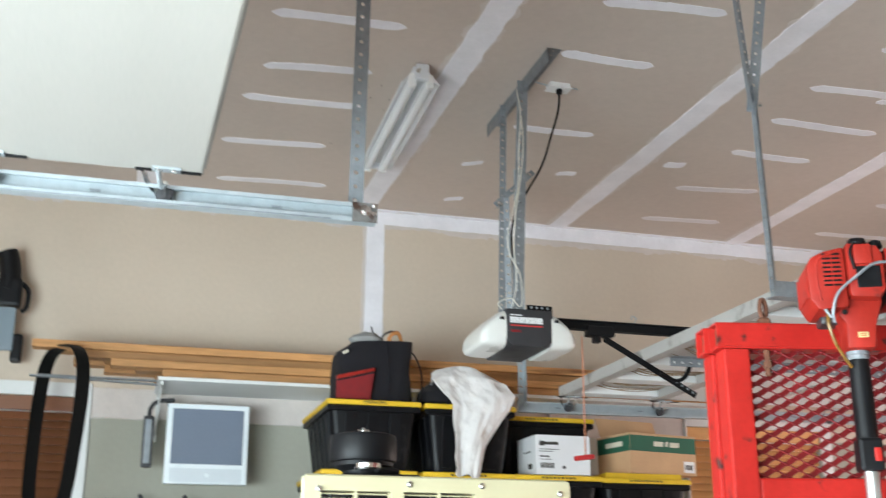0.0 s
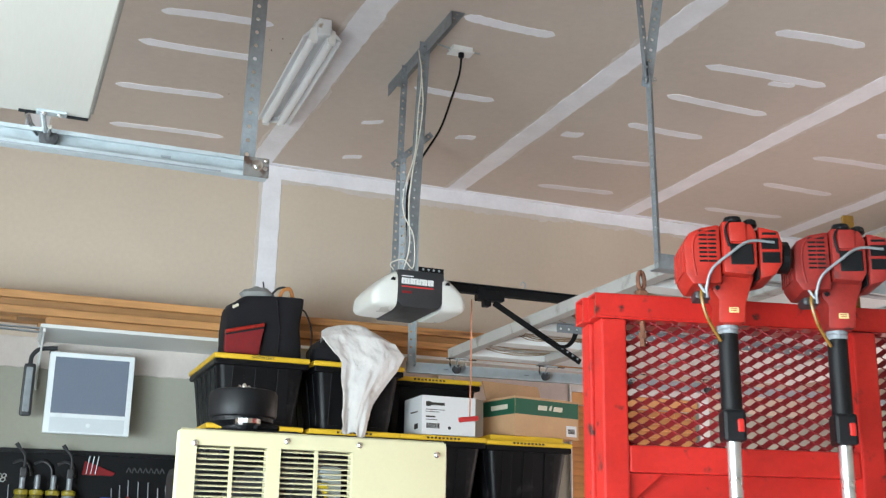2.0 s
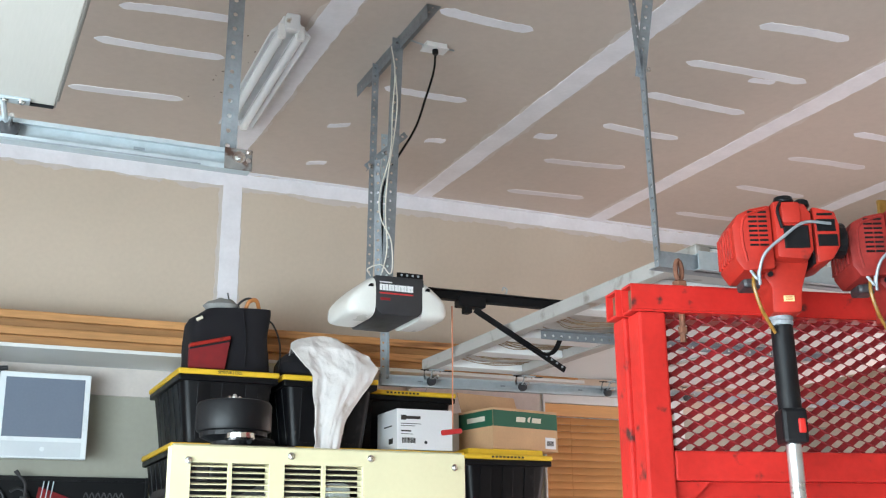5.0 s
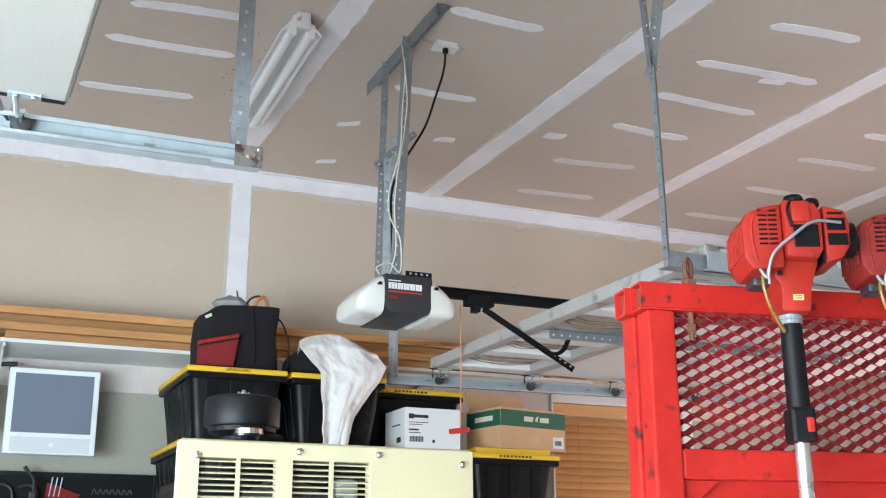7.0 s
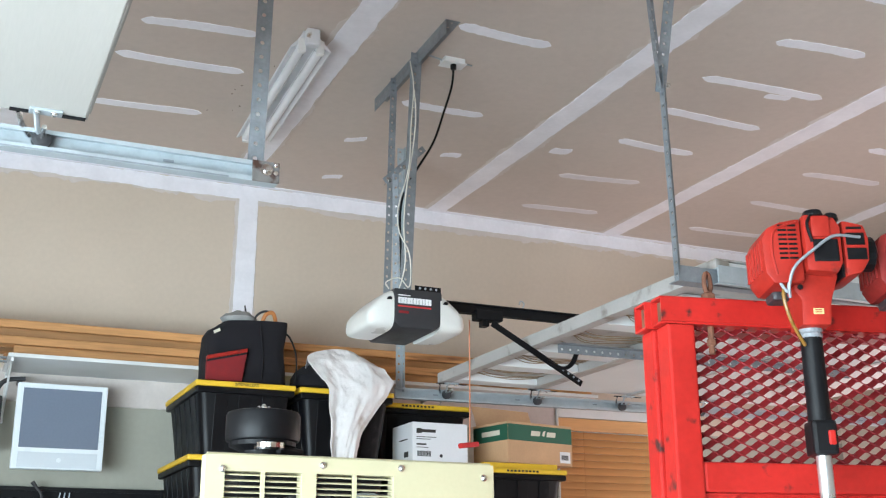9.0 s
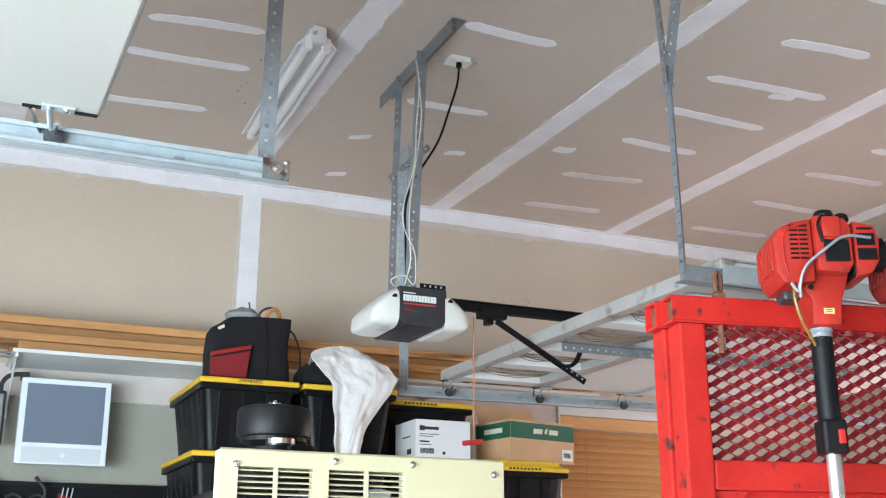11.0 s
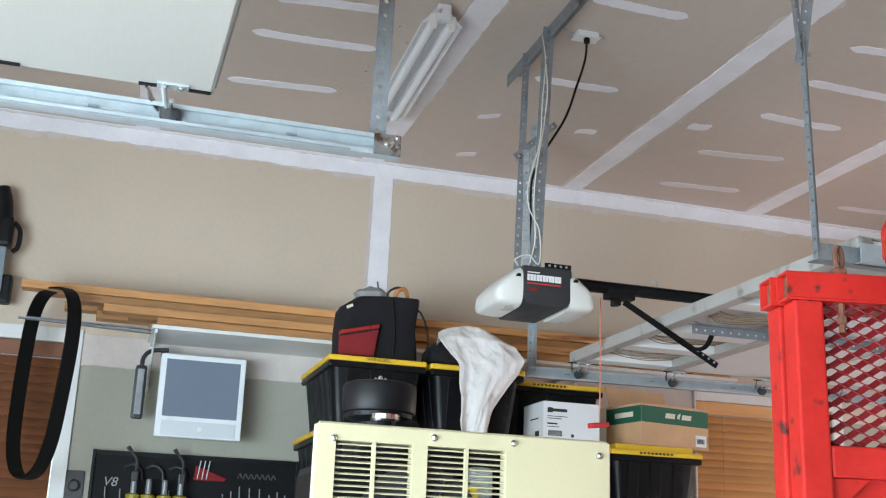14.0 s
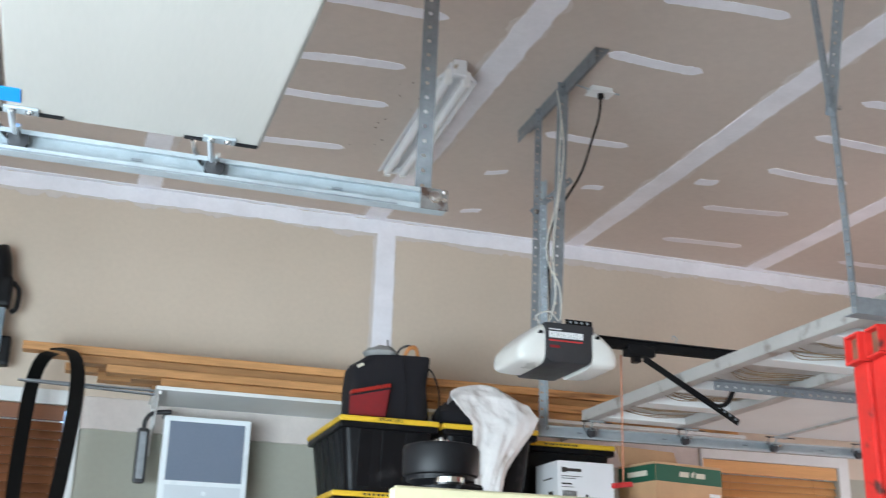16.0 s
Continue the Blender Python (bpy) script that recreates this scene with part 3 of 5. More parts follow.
for i in range(4):
    part("hole", lathe(((0.005, 0), (0.005, 0.001)), 8, pose(0.02 + 0.023 * i, -0.1005, 0.205, 90, 0, 0)), GALV, op)
rail = part("rail", prism([(-0.016, 0.15), (0.016, 0.15), (0.016, 0.155), (0.004, 0.157), (0.004, 0.185), (0.014, 0.187), (0.014, 0.192), (-0.014, 0.192), (-0.014, 0.187), (-0.004, 0.185), (-0.004, 0.157), (-0.016, 0.155)], "x", 0.10, 3.7), BLACK_ST, op)
tr = part("trolley", box(0.30, 0.42, -0.026, 0.026, 0.125, 0.168, 0.006), BLACK_ST, op)
part("latch", box(0.33, 0.36, -0.02, 0.02, 0.10, 0.126, 0.004), BLACK_ST, tr)
part("hook", tube(curve_pts([(0.52, 0, 0.19), (0.53, 0, 0.215), (0.515, 0, 0.225), (0.508, 0, 0.21)], 5), 0.003, 6), GALV, rail)


def bar_with_holes(a, b, w, t, parent, name, material, n):
    a, b = Vector(a), Vector(b)
    o = part(name, join(None, box(-w / 2, w / 2, -t / 2, t / 2, 0, (b - a).length, 0.002), along(a, b, 90)), material, parent)
    return o


bar_with_holes((0.375, -0.01, 0.118), (0.785, -0.01, -0.103), 0.026, 0.006, op, "arm", BLACK_ST, 8)
for i in range(5):
    p = Vector((0.385, -0.0145, 0.125)).lerp(Vector((0.785, -0.0145, -0.100)), 0.72 + 0.06 * i)
    part("arm_hole", lathe(((0.005, 0), (0.005, 0.0012)), 10, pose(p.x, p.y, p.z, 90, 0, 0)), GALV, op)
part("curved_arm", tube(curve_pts([(0.62, -0.02, -0.02), (0.69, -0.02, -0.045), (0.735, -0.02, -0.025), (0.765, -0.02, 0.03)], 6), 0.011, 10, flat=0.45), BLACK_ST, op)
part("pull_cord", tube([(0.279, 0, 0.125), (0.277, -0.002, -0.1), (0.275, 0, -0.375)], 0.0028, 6), CORD_R, op)
part("pull_handle", join(None, box(-0.045, 0.045, -0.012, 0.012, -0.01, 0.01, 0.006), pose(0.27, 0, -0.375, 0, -8, 12)), RED_H, op, "red plastic release handle")
iron("hanger", (0.010, 0.19, 0.19), (0.036, 0.19, H - 2.33), op, 0, 0.030)
iron("hanger", (-0.004, -0.07, 0.185), (0.042, -0.07, H - 2.33), op, 0, 0.048)
iron("brace", (-0.030, 0.06, 0.20), (-0.038, 0.05, 0.72), op, 0, 0.026)
iron("brace", (-0.064, 0.05, 0.675), (0.112, 0.05, 0.845), op, 0, 0.026)
bolt(op, (-0.055, 0.045, 0.69), (0, -1, 0), 0.008)
bolt(op, (0.012, 0.045, 0.755), (0, -1, 0), 0.007)
part("foot_plate", box(-0.02, 0.07, -0.03, 0.22, 0.183, 0.188), GALV_D, op)
iron("ceiling_angle", (0.020, -0.36, H - 2.313), (0.033, 0.46, H - 2.313), op, 180, 0.062)
part("signal_wire", tube(curve_pts([(-0.10, -0.08, 0.195), (-0.12, -0.10, 0.215), (-0.07, -0.11, 0.235), (-0.035, -0.115, 0.20), (-0.024, -0.115, 0.24), (-0.032, -0.115, 0.34), (-0.072, -0.112, 0.42), (-0.076, -0.11, 0.52), (-0.028, -0.10, 0.70), (-0.015, -0.09, 0.88), (0.0, -0.08, 1.06), (-0.012, -0.07, 1.18)], 6), 0.0026, 6), WIRE_W, op)
part("signal_wire", tube(curve_pts([(-0.05, -0.06, 0.20), (-0.045, -0.11, 0.30), (-0.052, -0.11, 0.45), (-0.040, -0.105, 0.60), (-0.010, -0.09, 0.76), (0.008, -0.085, 0.92), (0.002, -0.08, 1.05)], 6), 0.0028, 6), WIRE_W, op)
part("power_cord", tube(curve_pts([(0.01, 0.06, 0.20), (0.0, 0.05, 0.40), (-0.005, 0.04, 0.58), (0.035, 0.03, 0.70), (0.12, 0.0, 0.86), (0.165, -0.01, 1.0), (0.195, -0.03, 1.12), (0.20, -0.04, 1.205)], 7), 0.005, 8), RUBBER, op, "black power cord")
outlet = thing("ceiling_outlet", pose(-0.752, -1.87, H) @ Matrix.Diagonal((0.72, 0.72, 1, 1)), "white ceiling power outlet with a black plug in it", "outlet")
part("box", box(-0.075, 0.055, -0.04, 0.04, -0.022, 0, 0.004), WHITE_PL, outlet)
part("cover", box(-0.085, 0.065, -0.045, 0.045, -0.026, -0.021, 0.002), WHITE_PL, outlet)
part("plug", lathe(((0.012, -0.05), (0.018, -0.045), (0.018, -0.027)), 12, pose(-0.01, -0.01, 0)), BLACK_PL, outlet)
part("cable_stub", tube([(0.06, 0, -0.01), (0.12, 0.01, -0.006)], 0.004, 6), GALV, outlet)
part("cable_stub", tube([(-0.08, 0, -0.01), (-0.17, -0.02, -0.008)], 0.004, 6), GALV, outlet)

# ---- fluorescent light ----
fl = thing("fluorescent_light", pose(-1.366, -1.365, H - 0.003, 0, 0, -2.1) @ Matrix.Diagonal((1.12, 0.91, 1, 1)), "white two-tube fluorescent shop light, switched off, on the ceiling", "ceiling light")
part("housing", prism([(-0.075, -0.075), (-0.03, -0.02), (-0.03, 0.0), (0.03, 0.0), (0.03, -0.02), (0.075, -0.075), (0.07, -0.078), (0.02, -0.045), (-0.02, -0.045), (-0.07, -0.078)], "y", -0.56, 0.56), FIX_W, fl)
for u in (-0.034, 0.034):
    part("tube", tube([(u, -0.55, -0.072), (u, 0.55, -0.072)], 0.0185, 16), TUBE, fl, smooth=True)
    for v in (-0.557, 0.557):
        part("socket", box(u - 0.014, u + 0.014, v - 0.012, v + 0.012, -0.095, -0.035, 0.004), WHITE_PL, fl)
part("end_cap", box(-0.025, 0.025, -0.60, -0.562, -0.07, 0, 0.006), FIX_W, fl)
part("end_cap", box(-0.032, 0.032, 0.562, 0.59, -0.07, 0, 0.006), FIX_W, fl)

# ---- shelf and lumber ----
shelf = thing("wall_shelf", pose(-1.2, -0.21, 2.42), "white painted wall shelf on brackets holding lumber", "shelf")
part("board", box(-1.12, 2.0, -0.21, 0.208, 0, 0.018, 0.002), PAINT_W, shelf)
for u in (-1.10, 0.0, 1.1):
    b = part("bracket", box(u - 0.006, u + 0.006, -0.20, 0.208, -0.02, -0.002, 0.002), PAINT_W, shelf)
    part("bracket_leg", box(u - 0.006, u + 0.006, 0.19, 0.208, -0.25, -0.02, 0.002), PAINT_W, b)
    part("brace", tube([(u, -0.12, -0.01), (u, 0.20, -0.22)], 0.005, 6), PAINT_W, b)


def lumber(x0, x1, y0, y1, z, label, seed):
    rng = random.Random(seed)
    m = pose((x0 + x1) / 2, (y0 + y1) / 2 + rng.uniform(-0.012, 0.014), z, 0, 0, rng.uniform(-0.3, 0.3))
    hx, hy = (x1 - x0) / 2, (y1 - y0) / 2
    bm = box(-hx, hx, -hy, hy, 0, 0.0375, 0.005)
    ob = part("board", bm, WOOD)
    ob.matrix_world = m
    return tagged(ob, label, "lumber", "stacked boards")


z = 2.439
for k, (xs, xe) in enumerate(((-2.30, 0.62), (-2.55, 0.35), (-2.70, 0.75), (-2.92, 0.45))):
    lumber(xs, xe, -0.415, -0.325, z, "straight sawn pine board in a wall stack", k)
    lumber(xs + 0.12, xe + 0.2, -0.32, -0.23, z, "straight sawn pine board in a wall stack", k + 10)
    if k < 3:
        lumber(xs - 0.03, xe - 0.1, -0.225, -0.14, z, "straight sawn pine board in a wall stack", k + 20)
    z += 0.0385

# ---- totes on the steel shelf ----
rack = thing("storage_rack", pose(-0.68, -0.65, 0), "black steel storage rack carrying plastic totes", "rack")
part("front_beam", box(-0.98, 0.92, -0.36, -0.32, 1.47, 1.645, 0.004), BLACK_ST, rack)
part("rear_beam", box(-0.98, 0.92, 0.30, 0.34, 1.585, 1.645, 0.004), BLACK_ST, rack)
part("deck", box(-0.97, 0.91, -0.32, 0.30, 1.62, 1.640, 0.002), BLACK_ST, rack)
for u in (-0.98, 0.89):
    for v in (-0.355, 0.31):
        part("post", box(u, u + 0.035, v, v + 0.035, 0, 1.62, 0.003), BLACK_ST, rack)


def tote(m, label, w=0.45, d=0.68, h=0.30, word=None, dome=0.0):
    """A ribbed black storage tote with a yellow snap lid; front end at local y = 0."""
    th = thing("storage_tote", m, label, "storage tote", "storage totes")
    own = bmesh.new()
    rings = []
    for t, z in ((0.0, 0.0), (0.02, 0.006), (1.0, h - 0.055), (1.0, h - 0.05)):
        ins = 0.032 * (1 - t)
        ring = []
        for cx, cy, sx, sy in ((0, 0, 1, 1), (w, 0, -1, 1), (w, d, -1, -1), (0, d, 1, -1)):
            x, y, r = cx + sx * (0.02 + ins), cy + sy * (0.02 + ins), 0.035
            a0 = {(1, 1): 180, (-1, 1): 270, (-1, -1): 0, (1, -1): 90}[(sx, sy)]
            for k in range(4):
                a = radians(a0 + 30 * k)
                ring.append(own.verts.new((x + sx * r + r * math.cos(a), y + sy * r + r * math.sin(a), z)))
        rings.append(ring)
    n = len(rings[0])
    for a, b in zip(rings, rings[1:]):
        for k in range(n):
            own.faces.new((a[k], a[(k + 1) % n], b[(k + 1) % n], b[k]))
    own.faces.new(rings[0][::-1]), own.faces.new(rings[-1])
    body = part("body", own, TOTE, th, smooth=True)
    for k in range(3):
        u = 0.12 + (w - 0.24) * k / 2
        part("rib", prism([(0.056, 0.02), (0.024, h - 0.06), (0.016, h - 0.06), (0.047, 0.02)], "x", u - 0.028, u + 0.028, 0.002), TOTE, body)
    for k in range(5):
        v = 0.12 + (d - 0.24) * k / 4
        for sx, bx in ((1, 0), (-1, w)):
            part("rib", prism([(bx + sx * 0.056, 0.02), (bx + sx * 0.024, h - 0.06), (bx + sx * 0.016, h - 0.06), (bx + sx * 0.047, 0.02)], "y", v - 0.03, v + 0.03, 0.002), TOTE, body)
    part("rim", box(0.004, w - 0.004, 0.004, d - 0.004, h - 0.056, h - 0.028, 0.008), TOTE, body)
    lid = part("lid", box(0, w, 0, d, h - 0.028, h - 0.004, 0.008, seg=3), YELLOW, th, "yellow snap-on lid", smooth=True)
    part("lid_panel", box(0.035, w - 0.035, 0.035, d - 0.035, h - 0.006, h + dome, 0.004), YELLOW, lid)
    if word:
        text_part(word, 0.02, pose(w * 0.5, -0.0012, h - 0.016, 90, 0, 0), INK, lid, "handwriting")
    else:
        for k in range(9):
            u = w * 0.3 + 0.02 * k
            part("writing_bar", box(u, u + 0.012, -0.0012, 0.0004, h - 0.021, h - 0.012), INK, lid)
    return th


TZ1, TZ2 = 1.645, 1.957
tote(pose(-1.60, -0.985, TZ1), "black storage tote with yellow lid at the rack's end", h=0.312)
tote(pose(-1.125, -0.985, TZ1), "black storage tote with yellow lid in the lower row", h=0.312)
tote(pose(-0.675, -0.985, TZ1), "black storage tote with yellow lid under a white box", h=0.312)
tote(pose(-0.225, -0.985, TZ1), "black storage tote with yellow lid under a cardboard box", w=0.475, h=0.308, dome=0.024)
tote(pose(-1.585, -0.995, TZ2), "black storage tote with yellow lid marked sprinklers, under a bag", h=0.318, word="SPRINKLERS")
tote(pose(-1.115, -0.985, TZ2), "black storage tote with yellow lid under a draped rag", w=0.455, h=0.318)
tote(pose(-0.67, -0.70, TZ2), "black storage tote with yellow lid behind a white box", w=0.54, h=0.322)

# ---- boxes ----
hb = thing("white_box", pose(-0.565, -0.975, 1.957), "white printed cardboard carton on a tote lid", "box")
part("carton", box(0, 0.282, 0, 0.25, 0, 0.188, 0.003), CARD_W, hb)
part("brand_shape", prism([(0.020, 0.136), (0.046, 0.136), (0.046, 0.141), (0.118, 0.141), (0.118, 0.155), (0.046, 0.155), (0.046, 0.159), (0.020, 0.159)], "y", -0.0012, 0.001), INK, hb, "plain dark brand shape")
for k, (u, v, ww, hh) in enumerate(((0.02, 0.118, 0.10, 0.003), (0.02, 0.108, 0.07, 0.003), (0.02, 0.082, 0.05, 0.007), (0.02, 0.07, 0.06, 0.003))):
    part("print_bar", box(u, u + ww, -0.0012, 0.001, v, v + hh), INK, hb)
for k in range(14):
    u = 0.025 + 0.005 * k
    part("barcode_bar", box(u, u + 0.0022 + 0.0012 * (k % 3 == 0), -0.0012, 0.001, 0.03, 0.055), INK, hb)
part("round_mark", lathe(((0.008, 0), (0.008, 0.0012)), 14, pose(0.145, 0.0002, 0.035, 90, 0, 0)), GREY_PL, hb)
part("print_bar", box(-0.0012, 0.001, 0.06, 0.16, 0.11, 0.116), INK, hb)
part("print_bar", box(-0.0012, 0.001, 0.05, 0.10, 0.03, 0.055), INK, hb)

rb = thing("cardboard_box", pose(-0.068, -0.975, 1.9775, 0, 0, 12) @ Matrix.Diagonal((0.96, 1.0, 1.2, 1)), "brown cardboard carton with a green printed band, flap open", "box")
bm = box(0, 0.43, 0, 0.006, 0, 0.165, 0.001)
box(0, 0.43, 0.264, 0.27, 0, 0.165, 0.001, bm), box(0, 0.006, 0.006, 0.264, 0, 0.165, 0.001, bm), box(0.424, 0.43, 0.006, 0.264, 0, 0.165, 0.001, bm), box(0.006, 0.424, 0.006, 0.264, 0, 0.006, 0, bm)
carton = part("carton", bm, CARD, rb)
part("flap", join(None, box(0.02, 0.41, -0.002, 0.002, 0, 0.10, 0.001), pose(0, 0.268, 0.165, -25, 0, 0)), CARD, rb)
part("green_band", box(0.001, 0.429, -0.0012, 0.001, 0.09, 0.155), GREEN, carton)
part("green_band", box(-0.0012, 0.001, 0.001, 0.269, 0.09, 0.155), GREEN, carton)
part("pale_mark", prism([(0.15, 0.113), (0.21, 0.113), (0.215, 0.133), (0.155, 0.133)], "y", -0.0022, -0.001), PRINT_W, carton, "plain pale brand shape")
part("pale_mark", prism([(0.225, 0.117), (0.24, 0.113), (0.25, 0.138), (0.232, 0.132)], "y", -0.0022, -0.001), PRINT_W, carton)
part("pale_mark", prism([(0.255, 0.113), (0.315, 0.113), (0.32, 0.133), (0.26, 0.133)], "y", -0.0022, -0.001), PRINT_W, carton)
part("pale_mark", box(-0.0022, -0.001, 0.06, 0.2, 0.113, 0.133), PRINT_W, carton)
part("sticker", box(0.345, 0.415, -0.002, 0.0005, 0.012, 0.058), CARD_W, carton)
for k in range(8):
    part("barcode_bar", box(0.355 + 0.006 * k, 0.358 + 0.006 * k, -0.003, -0.0015, 0.024, 0.044), INK, carton)

# ---- monitor ----
MY = -0.22
mon = thing("monitor", pose(-2.048, MY, 1.94), "silver flat panel monitor with a dark screen on the wall", "monitor")
part("case", box(-0.205, 0.205, 0.0, 0.05, 0, 0.40, 0.006), MON_W, mon)
part("screen", box(-0.178, 0.178, -0.002, 0.004, 0.098, 0.375), SCREEN, mon, "dark switched-off screen")
part("speaker_panel", box(-0.178, 0.178, -0.002, 0.004, 0.008, 0.078, 0.002), SILVER, mon)
part("button", lathe(((0.011, 0), (0.011, 0.002), (0.007, 0.003)), 18, pose(0.005, -0.001, 0.043, 90, 0, 0)), MON_W, mon)
part("wall_mount", box(-0.06, 0.06, 0.05, -MY, 0.14, 0.28, 0.01), GREY_PL, mon)
arm = thing("monitor_arm_bracket", pose(-2.34, -0.16, 2.02), "grey elongated handle on a bent dark pipe", "bracket arm")
part("handle", box(-0.028, 0.028, -0.02, 0.02, 0, 0.26, 0.014), GREY_PL, arm)
part("inset", box(-0.016, 0.016, -0.024, -0.018, 0.02, 0.24, 0.004), GALV_D, arm)
part("pipe", tube(curve_pts([(0.0, 0, 0.25), (0.005, 0, 0.30), (0.04, 0.0, 0.335), (0.12, 0.0, 0.345)], 6), 0.011, 10), GREY_PL, arm)
part("wall_stub", tube([(0.1, 0.0, 0.345), (0.1, 0.16, 0.345)], 0.011, 10), GREY_PL, arm)

# ---- beige generator ----
GX, GY, GZ = -2.157, -3.87, 1.02
gen = thing("generator", pose(GX, GY, 0), "beige louvred sheet metal generator cover with an engine behind", "generator")
W = 0.549
TOP, LT, LB = 1.627, 1.600, 1.478
cover = bmesh.new()
cols = [(0.0, 0.034), (0.172, 0.199), (0.346, W)]
for a, b in cols:
    box(a, b, 0, 0.03, LB, LT, bm=cover)
box(0, W, 0, 0.03, LT, TOP, bm=cover), box(0, W, 0, 0.03, GZ, LB, bm=cover)
bmesh.ops.remove_doubles(cover, verts=cover.verts, dist=0.0005)
part("cover", cover, BEIGE, gen)
part("edge_fold", tube([(0.004, 0.008, GZ), (0.004, 0.008, TOP - 0.006)], 0.008, 10), BEIGE, gen, smooth=True)
part("edge_fold", tube([(W - 0.004, 0.008, GZ), (W - 0.004, 0.008, TOP - 0.006)], 0.008, 10), BEIGE, gen, smooth=True)
part("edge_fold", tube([(0.004, 0.009, TOP - 0.004), (W - 0.004, 0.009, TOP - 0.004)], 0.009, 10), BEIGE, gen, smooth=True)
for a, b in ((0.034, 0.172), (0.199, 0.346)):
    part("divider", box((a + b) / 2 - 0.003, (a + b) / 2 + 0.003, 0.002, 0.012, LB, LT), BEIGE, gen)
    for i in range(12):
        zz = LB + 0.006 + 0.0101 * i
        part("louvre", join(None, box(a, b, -0.003, 0.003, -0.001, 0.001), pose(0, 0.010, zz, 22, 0, 0)), BEIGE, gen)
for u, zz in ((0.030, 1.603), (0.210, 1.615), (0.360, 1.615), (0.540 - 0.012, 1.603), (0.028, 1.461)):
    b = bolt(gen, (u, 0, zz), (0, -1, 0), 0.0046)
part("engine_block", box(0.04, 0.42, 0.12, 0.42, 1.05, 1.58, 0.02), BLACK_ST, gen)
part("fan_shroud", lathe(((0.05, 0), (0.11, 0.01), (0.12, 0.05), (0.12, 0.06)), 20, pose(0.2, 0.10, 1.45, 90, 0, 0)), GREY_PL, gen)
for k in range(10):
    part("fan_blade", join(None, box(0.03, 0.105, -0.002, 0.002, 0, 0.022), pose(0.2, 0.098, 1.45, 90, 0, 0) @ pose(0, 0, 0.06, 20, 0, 36 * k)), GREY_PL, gen)
part("air_duct", box(0.30, 0.345, 0.06, 0.10, 1.47, 1.575, 0.01), GALV, gen, "pale metal air duct")
part("yellow_tag", box(0.28, 0.31, 0.045, 0.05, 1.50, 1.54, 0.002), YEL_PL, gen)
part("pedestal", box(0.03, W - 0.03, 0.05, 0.45, 0.0, GZ + 0.05, 0.01), BLACK_ST, gen)
fx, fy = 0.185, 0.32
filt = part("air_filter", lathe(((0.066, 0), (0.074, 0.003), (0.076, 0.008), (0.076, 0.054), (0.072, 0.061), (0.066, 0.063), (0.02, 0.064)), 36, pose(fx, fy, TOP + 0.062)), BLACK_ST, gen, "round black air filter cover with a wing nut", smooth=True)
part("wing_nut", join(tube([(-0.013, 0, 0.012), (0, 0, 0), (0.013, 0, 0.012)], 0.0042, 8), lathe(((0.006, 0), (0.006, 0.012), (0.003, 0.018)), 10), None), CHROME, filt).location = (fx, fy, TOP + 0.124)
part("filter_base", lathe(((0.045, -0.07), (0.045, 0.04), (0.068, 0.05), (0.068, 0.06)), 24, pose(fx, fy, TOP + 0.004)), BLACK_ST, gen)
part("chrome_clamp", lathe(((0.028, 0), (0.03, 0.004), (0.03, 0.014), (0.024, 0.017)), 18, pose(fx + 0.0, fy - 0.052, TOP + 0.042)), CHROME, gen)
part("linkage", tube([(fx + 0.02, fy - 0.05, TOP + 0.045), (fx + 0.075, fy - 0.02, TOP + 0.042)], 0.009, 8), BLACK_ST, gen)
part("carburettor", box(fx - 0.06, fx + 0.12, fy - 0.06, fy + 0.06, TOP - 0.06, TOP + 0.035, 0.008), BLACK_ST, gen)

# ---- red steel gate ----
GATE = pose(-1.418, -4.192, 0, 0, 0, -11.5)
gate = thing("trailer_gate", GATE, "red painted steel trailer gate with expanded metal mesh, scratched", "gate")
ZT = 1.905
SP = 0.530


def tube_sq(name, x0, x1, y0, y1, z0, z1, label=""):
    """A square steel tube with rounded edges."""
    return part(name, box(x0, x1, y0, y1, z0, z1, 0.005), RED_ST, gate, label)


LEN = 1.9


def strand(bm, x0, x1, z, pw, amp, phase):
    """One wavy strand of raised expanded metal: flat bonds where it meets its neighbours, slanted links between them."""
    k, x, rings = 0, x0 - phase * pw / 2, []
    while x < x1 + pw:
        for u, h in ((-0.06, 1), (0.06, 1), (0.44, -1), (0.56, -1)):
            px = x + u * pw
            if x0 <= px <= x1:
                c = Vector((px, 0.024 + 0.0022 * h, z + amp * h))
                w, t = Vector((-0.0036, 0.0030, 0.0034)), Vector((0.0004, -0.0010, 0.0007))
                rings.append([bm.verts.new(c + q) for q in (-w - t, w - t, w + t, t - w)])
        x += pw
    for a, b in zip(rings, rings[1:]):
        for k in range(4):
            bm.faces.new((a[k], a[(k + 1) % 4], b[(k + 1) % 4], b[k]))
    if rings:
        bm.faces.new(rings[0]), bm.faces.new(rings[-1][::-1])


